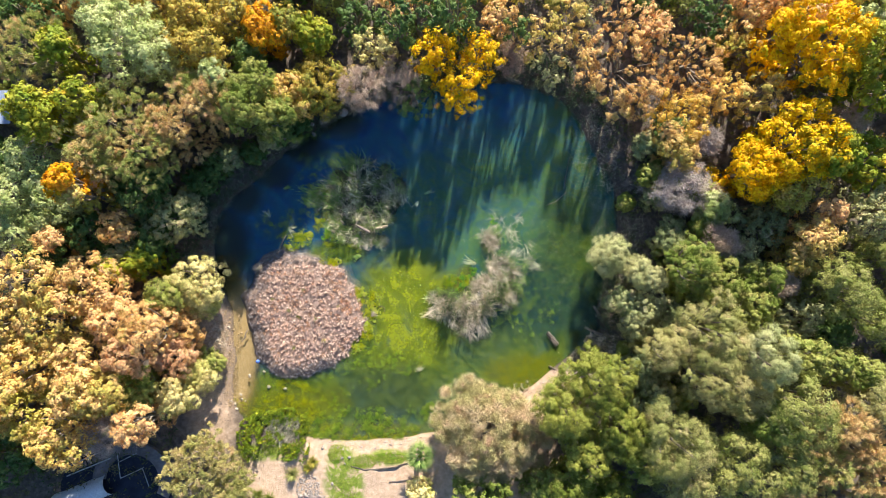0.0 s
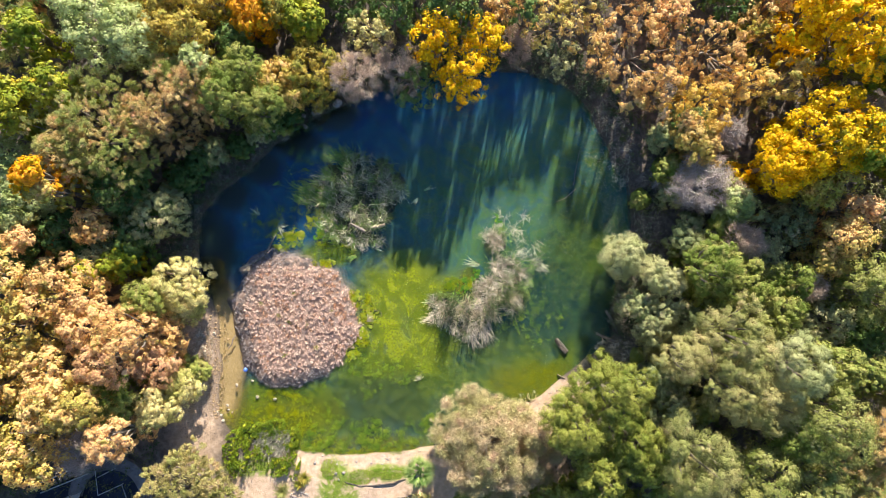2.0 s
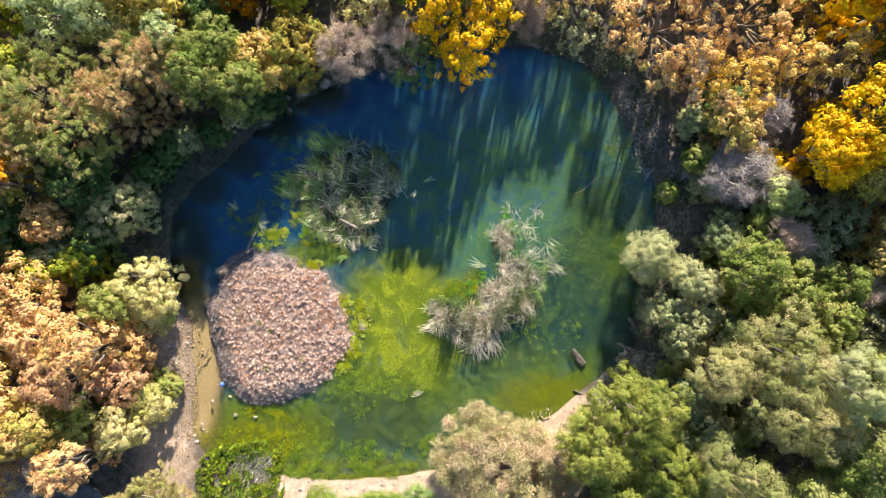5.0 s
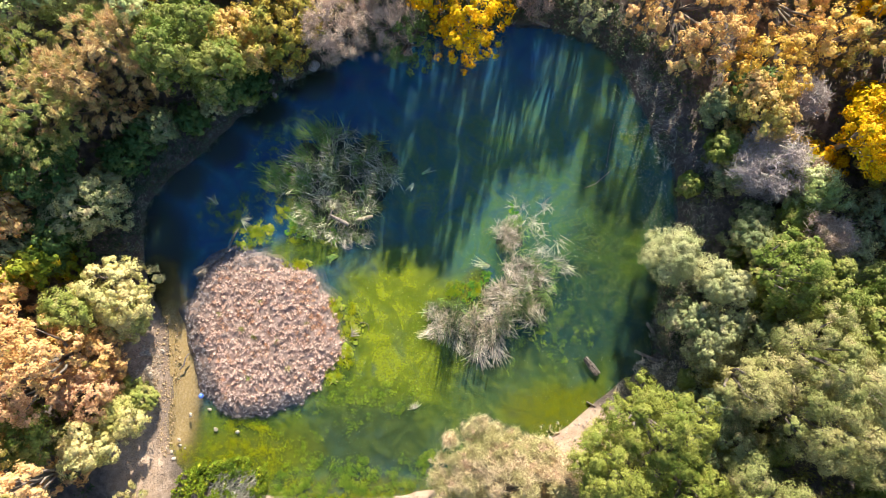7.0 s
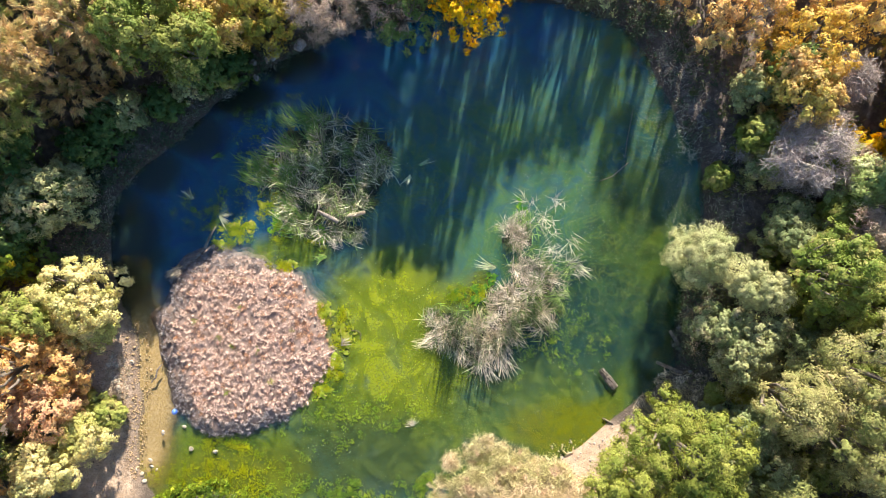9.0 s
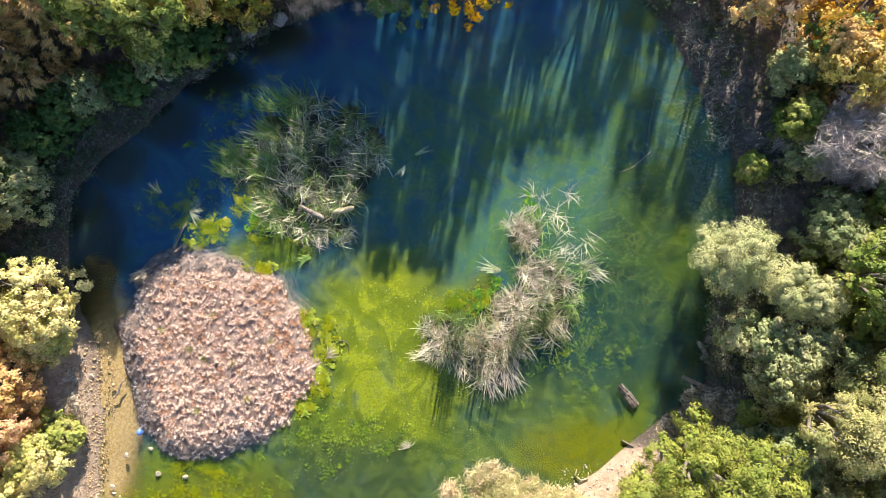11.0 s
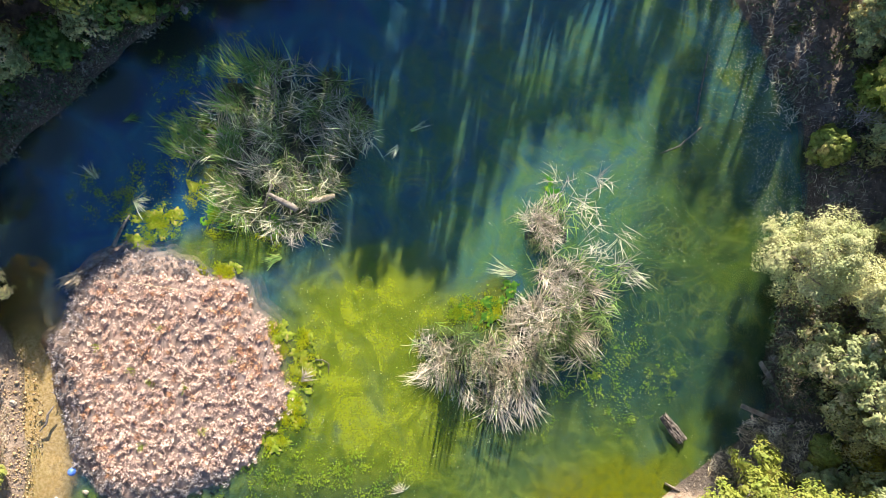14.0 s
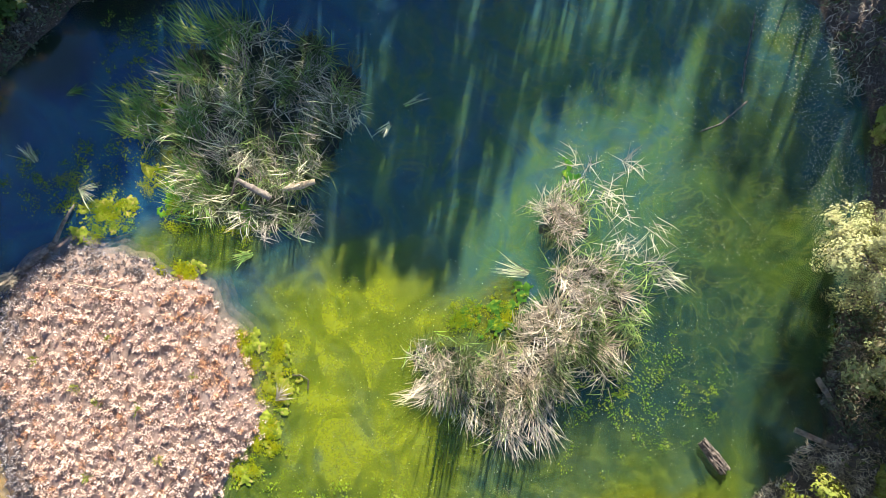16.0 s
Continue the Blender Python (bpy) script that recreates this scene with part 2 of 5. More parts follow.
def axis(lo, hi, step, far):
    inner = np.arange(lo, hi + step / 2, step)
    outer = np.geomspace(2.0, far, 9)
    return np.concatenate([lo - outer[::-1], inner, hi + outer])


gx, gy = axis(-44.0, 44.0, 0.5, 1500.0), axis(-30.0, 30.0, 0.5, 1500.0)
GX, GY = np.meshgrid(gx, gy)
GZ = land_height(GX, GY)
nx, ny = len(gx), len(gy)
cell = (np.arange(ny - 1)[:, None] * nx + np.arange(nx - 1)).ravel()[:, None]

m, nt = material("soil_and_litter")
pos = node(nt, "NewGeometry").outputs["Position"]
grain, mid, big = noise_of(nt, pos, 18.0, 6.0, 0.7), noise_of(nt, pos, 2.2, 5.0, 0.6), noise_of(nt, pos, 0.25, 3.0, 0.5)
litter = mix(nt, ramp(nt, mid, 0.35, 0.7), (0.12, 0.10, 0.085), (0.26, 0.21, 0.175))
litter = mix(nt, ramp(nt, grain, 0.5, 0.75), litter, (0.24, 0.18, 0.14))
sand = mix(nt, ramp(nt, mid, 0.3, 0.7), (0.60, 0.41, 0.27), (0.80, 0.58, 0.41))
sand = mix(nt, ramp(nt, grain, 0.55, 0.8), sand, (0.80, 0.64, 0.48))
sand = mix(nt, ramp(nt, noise_of(nt, pos, 60.0, 3.0), 0.62, 0.7), sand, (0.34, 0.25, 0.18))
turf = mix(nt, ramp(nt, mid, 0.3, 0.7), (0.15, 0.24, 0.03), (0.34, 0.38, 0.08))
turf = mix(nt, ramp(nt, grain, 0.5, 0.8), turf, (0.42, 0.38, 0.14))
clear = spot_mask(nt, pos, -3.0, -20.5, 16.0, 5.0, 0.35, 0.5)
clear = maths(nt, "MAXIMUM", clear, maths(nt, "MULTIPLY", spot_mask(nt, pos, -20.2, -11.0, 2.4, 7.5, 0.7, 0.9), 0.8))
clear = maths(nt, "MAXIMUM", clear, spot_mask(nt, pos, 8.5, -12.6, 4.5, 2.2, 0.4, 0.3))
ground_colour = mix(nt, clear, litter, sand)
# low ground: damp edge, its tone darkened further to paint in the bank's shade
wet = ramp(nt, maths(nt, "ADD", node(nt, "SeparateXYZ", Vector=pos).outputs[2], maths(nt, "MULTIPLY", mid, 0.3)), 0.52, 0.30)
wet = maths(nt, "MULTIPLY", wet, maths(nt, "SUBTRACT", 1.0, maths(nt, "MULTIPLY", clear, 0.75)))
ground_colour = mix(nt, wet, ground_colour, mix(nt, ramp(nt, grain, 0.4, 0.7), (0.09, 0.07, 0.055), (0.22, 0.175, 0.14)))
green = spot_mask(nt, pos, -8.6, -20.2, 1.8, 3.2, 0.5, 0.9)
green = maths(nt, "MAXIMUM", green, spot_mask(nt, pos, -4.6, -18.3, 2.0, 0.7, 0.5, 0.8))
green = maths(nt, "MAXIMUM", green, spot_mask(nt, pos, -15.5, -17.8, 2.6, 0.8, 0.5, 0.6))
green = maths(nt, "MULTIPLY", green, ramp(nt, noise_of(nt, pos, 1.3, 5.0, 0.65, 0.5), 0.36, 0.52))
ground_colour = mix(nt, green, ground_colour, turf)
b = node(nt, "Bump", Height=noise_of(nt, pos, 9.0, 8.0, 0.7), Strength=0.6, Distance=0.12).outputs[0]
finish(nt, node(nt, "BsdfPrincipled", Base_Color=ground_colour, Roughness=0.95, Specular_IOR_Level=0.1, Normal=b).outputs[0])
GROUND = m
ground = part("ground", mesh_of("ground", np.stack([GX.ravel(), GY.ravel(), GZ.ravel()], 1), cell + [0, 1, nx + 1, nx]), GROUND, smooth=True)
tagged(ground, "dry tan soil with leaf litter and patches of turf", "ground", kind="structure")

# ---- the water ----
def any_of(nt, masks):
    out = masks[0]
    for mask in masks[1:]:
        out = maths(nt, "MAXIMUM", out, mask)
    return out


def pond_tones(nt):
    """The colour of what floats in the water at a place, and how thick it floats there (0 to 1)."""
    pos = node(nt, "NewGeometry").outputs["Position"]
    deep = stretched(nt, pos, 1.0, 1.0, 1.6)
    swirl = noise_of(nt, deep, 0.30, 6.0, 0.58, 2.2)
    curl = noise_of(nt, stretched(nt, deep, 1.0, 0.8, 1.0), 0.50, 5.0, 0.55, 2.2)
    fine = noise_of(nt, deep, 4.0, 5.0, 0.65, 1.0)
    threads = ramp(nt, maths(nt, "ABSOLUTE", maths(nt, "SUBTRACT", noise_of(nt, deep, 0.45, 3.0, 0.5, 2.0), 0.5)), 0.035, 0.0)
    # clear blue-black water in the far corner, green clouds towards the middle and the east
    colour = mix(nt, ramp(nt, swirl, 0.35, 0.65), (0.017, 0.085, 0.265), (0.038, 0.200, 0.290))
    thick = maths(nt, "MULTIPLY", ramp(nt, swirl, 0.3, 0.7, 0.12, 0.32), 1.0)
    murk = any_of(nt, [spot_mask(nt, pos, 5.5, 3.0, 11.0, 7.5, 0.8, 0.9), spot_mask(nt, pos, 10.5, 4.0, 5.0, 11.0, 0.7, 0.6)])
    clouds = maths(nt, "MULTIPLY", murk, ramp(nt, curl, 0.36, 0.60, 0.35, 1.0))
    colour = mix(nt, clouds, colour, mix(nt, ramp(nt, fine, 0.35, 0.65), (0.090, 0.235, 0.090), (0.160, 0.290, 0.062)))
    thick = mix(nt, clouds, thick, (0.30, 0.30, 0.30))
    # yellower towards the eastern shore
    east = maths(nt, "MULTIPLY", spot_mask(nt, pos, 12.6, 2.0, 3.4, 12.5, 1.0, 0.9), ramp(nt, curl, 0.40, 0.62, 0.10, 0.9))
    colour = mix(nt, east, colour, (0.090, 0.145, 0.014))
    # dark olive for sunken weed, with the bank trees' shade painted in
    weed_and_shade = maths(nt, "MULTIPLY", spot_mask(nt, pos, 11.4, -3.0, 4.2, 7.6, 0.9, 0.9), ramp(nt, curl, 0.60, 0.42, 0.35, 0.97))
    colour = mix(nt, weed_and_shade, colour, (0.040, 0.070, 0.006))
    # darker open water south of the reeds
    gloom = maths(nt, "MULTIPLY", spot_mask(nt, pos, 7.6, -5.6, 4.6, 4.4, 0.9, 0.8), 0.85)
    colour = mix(nt, gloom, colour, mix(nt, ramp(nt, curl, 0.38, 0.64), (0.016, 0.050, 0.048), (0.044, 0.104, 0.036)))
    # lime algae in the open part, thicker towards the lower shore
    bloom = any_of(nt, [spot_mask(nt, pos, -4.0, -8.5, 6.5, 8.0, 0.8, 0.8), maths(nt, "MULTIPLY", spot_mask(nt, pos, 4.0, -11.6, 9.0, 4.4, 0.9, 0.7), 0.88),
                        spot_mask(nt, pos, -13.0, -13.5, 7.0, 3.2, 0.7, 0.6), spot_mask(nt, pos, -9.4, -0.3, 2.6, 1.2, 0.8, 0.8)])
    tone = mix(nt, ramp(nt, curl, 0.36, 0.62), (0.072, 0.130, 0.016), (0.170, 0.228, 0.013))
    colour = mix(nt, maths(nt, "MULTIPLY", bloom, ramp(nt, swirl, 0.25, 0.5, 0.6, 0.98)), colour, tone)
    thick = mix(nt, bloom, thick, mix(nt, ramp(nt, curl, 0.36, 0.62), (0.55, 0.55, 0.55), (0.85, 0.85, 0.85)))
    lime = maths(nt, "MULTIPLY", spot_mask(nt, pos, -3.0, -5.2, 3.8, 4.6, 0.9, 0.9), ramp(nt, swirl, 0.22, 0.5, 0.5, 0.95))
    colour = mix(nt, lime, colour, mix(nt, ramp(nt, curl, 0.36, 0.62), (0.225, 0.285, 0.013), (0.365, 0.400, 0.019)))
    colour = mix(nt, maths(nt, "MULTIPLY", any_of(nt, [bloom, murk]), maths(nt, "MULTIPLY", threads, 0.35)), colour, (0.36, 0.44, 0.07))
    # the duller strip by the marsh, dark weed along the shaded shore with the trees' shade and reflection painted in,
    # yellow scum in the corners
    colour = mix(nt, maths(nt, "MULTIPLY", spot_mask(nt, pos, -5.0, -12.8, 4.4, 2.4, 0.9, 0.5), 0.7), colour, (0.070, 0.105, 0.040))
    shaded_rim = any_of(nt, [spot_mask(nt, pos, -19.2, -0.6, 2.0, 4.6, 0.9, 0.9), spot_mask(nt, pos, -17.8, 4.6, 1.8, 1.5, 0.9, 0.9), spot_mask(nt, pos, -15.2, 6.8, 1.9, 1.4, 0.9, 0.9), spot_mask(nt, pos, -12.6, 9.0, 2.2, 1.3, 0.9, 0.9), spot_mask(nt, pos, -9.5, 11.0, 2.4, 1.1, 0.9, 0.9)])
    colour = mix(nt, maths(nt, "MULTIPLY", shaded_rim, 0.9), colour, mix(nt, ramp(nt, fine, 0.4, 0.7), (0.008, 0.013, 0.003), (0.060, 0.075, 0.006)))
    scum = any_of(nt, [spot_mask(nt, pos, -13.0, -13.8, 4.2, 1.5, 0.9, 1.3), spot_mask(nt, pos, -5.5, -16.2, 6.0, 0.9, 0.7, 0.8), spot_mask(nt, pos, 7.5, -11.0, 3.5, 1.6, 0.9, 1.0),
                       spot_mask(nt, pos, 2.0, -2.9, 1.0, 1.3, 0.8, 0.8), spot_mask(nt, pos, -10.3, 4.0, 0.9, 1.8, 0.8, 1.2)])
    scum = maths(nt, "MULTIPLY", scum, ramp(nt, fine, 0.35, 0.6, 0.25, 1.0))
    colour = mix(nt, scum, colour, (0.21, 0.22, 0.008))
    thick = mix(nt, any_of(nt, [scum, shaded_rim]), thick, (0.8, 0.8, 0.8))
    # clear amber shallows over gravel between the islet and the shore
    shallow = spot_mask(nt, pos, -18.4, -9.0, 2.0, 6.2, 0.8, 0.4)
    colour = mix(nt, shallow, colour, (0.17, 0.125, 0.02))
    thick = mix(nt, shallow, thick, (0.06, 0.06, 0.06))
    return pos, colour, maths(nt, "MULTIPLY", thick, ramp(nt, fine, 0.3, 0.7, 0.75, 1.15)), shallow


# the still surface: clear, with the sky's gloss
m, nt = material("clear_water_surface")
pos = node(nt, "NewGeometry").outputs["Position"]
b = node(nt, "Bump", Height=noise_of(nt, pos, 2.5, 3.0, 0.5), Strength=0.02, Distance=0.03).outputs[0]
gloss = node(nt, "BsdfGlossy", Color=(1, 1, 1, 1), Roughness=0.05, Normal=b)
sheer = node(nt, "BsdfTransparent", Color=(0.97, 1.0, 0.99, 1))
finish(nt, node(nt, "MixShader", Fac=node(nt, "Fresnel", IOR=1.42, Normal=b).outputs[0], i1=sheer.outputs[0], i2=gloss.outputs[0]).outputs[0])
SURFACE = m
# algae hanging in the water
m, nt = material("drifting_algae")
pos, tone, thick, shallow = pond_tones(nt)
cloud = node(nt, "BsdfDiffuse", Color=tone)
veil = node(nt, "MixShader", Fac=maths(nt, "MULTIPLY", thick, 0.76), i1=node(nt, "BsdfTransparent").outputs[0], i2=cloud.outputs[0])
finish(nt, veil.outputs[0])
ALGAE = m
# the bed: dark silt grown over with the same algae, gravel in the shallows
m, nt = material("silty_pond_bed")
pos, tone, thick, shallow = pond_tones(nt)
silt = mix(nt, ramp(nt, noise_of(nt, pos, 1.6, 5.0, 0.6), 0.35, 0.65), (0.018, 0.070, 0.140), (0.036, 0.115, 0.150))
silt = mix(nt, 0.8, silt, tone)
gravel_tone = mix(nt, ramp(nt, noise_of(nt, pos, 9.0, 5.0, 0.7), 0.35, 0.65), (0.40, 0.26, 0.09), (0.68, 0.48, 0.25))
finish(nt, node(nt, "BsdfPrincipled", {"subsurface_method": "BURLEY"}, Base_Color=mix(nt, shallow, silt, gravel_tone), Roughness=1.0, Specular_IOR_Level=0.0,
                Subsurface_Weight=maths(nt, "SUBTRACT", 1.0, shallow), Subsurface_Radius=(1.0, 1.3, 1.2), Subsurface_Scale=0.9).outputs[0])
BED = m


def pond_sheet(share, step=0.5):
    """A sheet over the whole pond at a share of the bed's depth."""
    xs, ys = np.arange(-21.5, 16.6, step), np.arange(-18.0, 16.1, step)
    X, Y = np.meshgrid(xs, ys)
    d = from_shore(X, Y)
    Z = share * np.minimum(land_height(X, Y, d), -0.012)
    c = (np.arange(len(ys) - 1)[:, None] * len(xs) + np.arange(len(xs) - 1)).ravel()[:, None] + [0, 1, len(xs) + 1, len(xs)]
    near = d.ravel()[c].min(1) < 0.55
    used, c = np.unique(c[near], return_inverse=True)
    return mesh_of("sheet", np.stack([X.ravel(), Y.ravel(), Z.ravel()], 1)[used], c.reshape(-1, 4))


water = thing("water", (0, 0, 0), "still pond water, green with algae and dark in the shade", "pond", kind="structure")
bm = bmesh.new()
centre = LOOP.mean(0)
face = bm.faces.new([bm.verts.new((centre[0] + (x - centre[0]) * 1.03, centre[1] + (y - centre[1]) * 1.03, 0.0)) for x, y in LOOP])
bmesh.ops.triangulate(bm, faces=[face])
part("surface", bm, SURFACE, water).visible_shadow = False
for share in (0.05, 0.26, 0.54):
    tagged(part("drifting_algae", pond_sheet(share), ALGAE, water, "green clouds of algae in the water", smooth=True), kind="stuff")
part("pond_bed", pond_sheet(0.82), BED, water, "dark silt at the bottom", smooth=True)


# ---- trees and shrubs ----
# lobe radius, flatness of the crown, leaf length, leaf width, sprays on a lobe, leaves on a spray, way of growing
HABIT = {
    "sage": (1.0, 0.62, 0.17, 0.10, 20, 17, "leaf"), "ash": (0.85, 0.62, 0.125, 0.055, 30, 27, "leaf"), "cream": (0.75, 0.6, 0.17, 0.10, 20, 16, "leaf"),
    "amber": (0.85, 0.6, 0.20, 0.11, 15, 14, "leaf"), "gold": (0.95, 0.55, 0.22, 0.13, 17, 14, "leaf"), "lime": (0.8, 0.6, 0.24, 0.15, 15, 13, "leaf"),
    "yellow": (0.95, 0.62, 0.22, 0.13, 18, 16, "leaf"), "orange": (0.9, 0.62, 0.22, 0.13, 18, 15, "leaf"), "peach": (0.8, 0.58, 0.22, 0.11, 14, 13, "leaf"),
}
HABIT.update({
    "peachy": (0.85, 0.55, 0.22, 0.11, 15, 14, "leaf"), "blush": (0.8, 0.5, 0.22, 0.09, 16, 15, "leaf"), "feather": (1.15, 0.6, 0.33, 0.030, 24, 36, "frond"),
    "tan": (0.8, 0.55, 0.24, 0.034, 22, 34, "frond"), "olive": (0.85, 0.6, 0.18, 0.11, 19, 16, "leaf"), "khaki": (1.1, 0.6, 0.155, 0.065, 27, 23, "leaf"),
    "moss": (1.2, 0.62, 0.15, 0.07, 30, 22, "leaf"), "green": (0.95, 0.55, 0.16, 0.085, 26, 20, "leaf"), "dark": (0.8, 0.6, 0.22, 0.13, 14, 12, "leaf"),
    "dull": (0.8, 0.55, 0.20, 0.09, 15, 13, "leaf"), "dead": (0.9, 0.6, 0.85, 0.026, 13, 20, "twig"), "honey": (0.85, 0.62, 0.20, 0.11, 18, 16, "leaf"), "twig": (0.75, 0.55, 0.42, 0.022, 18, 32, "twig"),
    "twiggy": (0.7, 0.42, 0.46, 0.028, 26, 26, "twig"),
})
LOOKS = {
    "sage": "pale sage-green leafy tree", "ash": "small tree with dense ash-green rounded crown", "cream": "shrubby tree with cream-green billowing leaves",
    "amber": "tree with amber and olive autumn leaves", "gold": "tree with golden-green autumn leaves", "lime": "tree with lime-green and yellow leaves",
    "yellow": "tree with bright yellow autumn leaves", "orange": "tree with orange autumn leaves", "peach": "tree with dry peach-coloured autumn leaves",
    "honey": "tree with honey-yellow autumn leaves", "peachy": "tree with mixed peach and green leaves", "blush": "tree with blush-pink dry leaves", "feather": "feathery tree with rust-tipped drooping fronds",
    "tan": "round bush with tan and green feathery sprays", "olive": "olive-green leafy tree in lumpy clusters", "khaki": "khaki-green fine-leaved tree with billowing crown",
    "moss": "moss-green fine-leaved tree with domed crown", "green": "bright green dense-leaved rounded tree", "dark": "dark green understorey tree, a few added to shade the pond",
    "dull": "dull grey-green scrubby shrub", "dead": "leafless grey shrub with tangled bare twigs", "twig": "dry shrub of pinkish bare twigs",
    "twiggy": "wide pale dry bush of fine twigs beside the pond",
}
count = 0


def tree(kind, x, y, r, h, cheap=False):
    global count
    count += 1
    rng = np.random.default_rng(1000 + count)
    lobe, flat, leaf_l, leaf_w, sprays, per, way = HABIT[kind]
    if way == "leaf":
        near_pond = abs(x) < 26 and abs(y) < 15
        leaf_l, leaf_w, per = (leaf_l * 0.64, leaf_w * 0.74, int(per * 2.5)) if near_pond else (leaf_l * 0.9, leaf_w * 1.05, int(per * 1.28))
    if cheap:
        leaf_l, leaf_w, per = leaf_l * 1.6, leaf_w * 1.6, per // 3
    airy = y > 9.5 and -9.0 < x < 25.0      # thin-leaved trees that let the sun through to the pond
    if airy and x > 2.0:
        near, h = 52 - 0.7 * h, h * 0.80
        x, y = x * (52 - 0.7 * h) / near, y * (52 - 0.7 * h) / near
    lobe = min(lobe, r * 0.5)
    h = h * (0.8 if y > 16.2 else 1.0)
    rise = min(r * flat * 1.25, h * 0.55)
    mid = h - rise
    z0 = float(land_height(np.array([x]), np.array([y]))[0])
    shrub = h < 4.2 or way == "twig"
    name = {"twig": "dry_shrub"}.get(way, "shrub" if shrub else "tree")
    top = thing(name, (x, y, max(z0, -0.3) - 0.05), LOOKS[kind], "shrub" if shrub else "tree", kind + " trees")
    # lobes over a dome, with an uneven outline
    n = int((1.25 if y > 9 and 7 < x < 15.5 else 1.45) * (r / lobe) ** 2) + 4
    i = np.arange(n) + 0.5
    cz = 1 - i / n * 1.22
    turn = i * 2.39996 + rng.uniform(0, 6)
    rad = np.sqrt(np.clip(1 - cz ** 2, 0, 1))
    wave = 1 + 0.16 * np.sin(turn * 2 + rng.uniform(0, 6)) + 0.12 * np.sin(turn * 3 + rng.uniform(0, 6))
    push = rng.uniform(0.72, 1.02, n)
    lobes = np.stack([rad * np.cos(turn) * (r - lobe * 0.85) * wave * push, rad * np.sin(turn) * (r - lobe * 0.85) * wave * push,
                      mid + cz * (rise - lobe * 0.4) * rng.uniform(0.75, 1.05, n)], 1)
    lobes[:, :2] += rng.normal(0, 0.14 * lobe, (n, 2))
    lr = lobe * rng.uniform(0.6, 1.15, n)
    # a skirt of coarser growth below the dome
    low = int(0.5 * r / lobe) if y > 9 and 7 < x < 15.5 else int(2.2 * r / lobe) + 2
    turn = np.arange(low) * 2.39996 + rng.uniform(0, 6)
    reach = r * rng.uniform(0.25, 0.66, low)
    skirt = np.stack([reach * np.cos(turn), reach * np.sin(turn), rng.uniform(0.12, 0.85, low) * mid], 1)
    lobes, lr = np.concatenate([lobes, skirt]), np.concatenate([lr, lobe * rng.uniform(0.8, 1.3, low)])
    coarse = np.concatenate([np.ones(n), np.full(low, 1.3)])
    upper, n = n, n + low
    d = ball(rng, n * sprays)
    d[:, 2] = np.abs(d[:, 2]) * np.where(rng.random(n * sprays) < 0.82, 1, -0.5)
    d = unit(d)
    out = unit(np.repeat(lobes - [0, 0, mid * 0.8], sprays, 0))
    d = unit(d + 0.35 * out)
    base = np.repeat(lobes, sprays, 0)
    spray = base + d * np.repeat(lr, sprays)[:, None] * rng.uniform(0.7, 1.05, (n * sprays, 1))
    if airy:
        thin = np.array([noise.noise(Vector(p) * 1.4 + Vector((x, y, 0))) > (0.06 if x > 2 else 0.06) for p in spray])
    else:
        thin = np.ones(len(spray), dtype=bool)
    d, spray, coarse, lr_all = d[thin], spray[thin], np.repeat(coarse, sprays)[thin], np.repeat(lr, sprays)[thin]
    outward = np.repeat(unit(lobes * [1, 1, 0] + 1e-6), sprays, 0)[thin]
    k = len(spray) * per
    dirs, at = np.repeat(d, per, 0), np.repeat(spray, per, 0)
    if way == "leaf":
        rr = np.repeat(lr_all, per)[:, None] * 0.30
        offset = ball(rng, k)
        at = at + offset * rr * rng.uniform(0.35, 1.0, (k, 1))
        facing = unit(dirs * 0.75 + offset * 0.55 + ball(rng, k) * 0.25 + np.array(SUN_WAY) * 0.1)
        along = unit(np.cross(facing, ball(rng, k)))
        along[:, 2] -= 0.25
    elif way == "frond":
        along = unit(dirs * 0.9 + ball(rng, k) * 0.75 + np.repeat(outward, per, 0) * 0.35 + [0, 0, -0.12])
        at = at - along * leaf_l * 0.5 + ball(rng, k) * 0.12
        facing = unit(ball(rng, k) + [0, 0, 0.6])
    else:
        along = unit(dirs * 0.45 + ball(rng, k) * 0.9)
        at = at - along * leaf_l * 0.5 + ball(rng, k) * rng.uniform(0.05, 0.38, (k, 1))
        facing = unit(ball(rng, k) + [0, 0, 0.6])
    along = unit(along)
    size = rng.uniform(0.6, 1.25, k) * np.repeat(coarse, per)
    crown = leaf_mesh("crown", at, along, facing, leaf_l * size, leaf_w * size, None)
    part("crown", crown, M[kind], top)
    # trunk and limbs that reach the lobes
    stem = 0.05 * r + 0.02 * h
    fork = (rng.normal(0, 0.1 * r), rng.normal(0, 0.1 * r), mid * 0.5)
    runs = [[((0, 0, -0.1), stem), ((fork[0] * 0.4, fork[1] * 0.4, mid * 0.25), stem * 0.8), (fork, stem * 0.65)]]
    for j in rng.choice(upper, min(upper, 11 if way == "twig" else 9), replace=False):
        e = lobes[j]
        bend = np.array(fork) * 0.45 + e * 0.55 + rng.normal(0, 0.15, 3) - [0, 0, 0.15 * rise]
        runs.append([(fork, stem * 0.5), (tuple(bend), stem * 0.3), (tuple(e + [0, 0, lr[j] * 0.5]), 0.02)])
    part("trunk", tubes("trunk", runs, 5), BARK, top, "grey-brown trunk with spreading limbs")
    return top


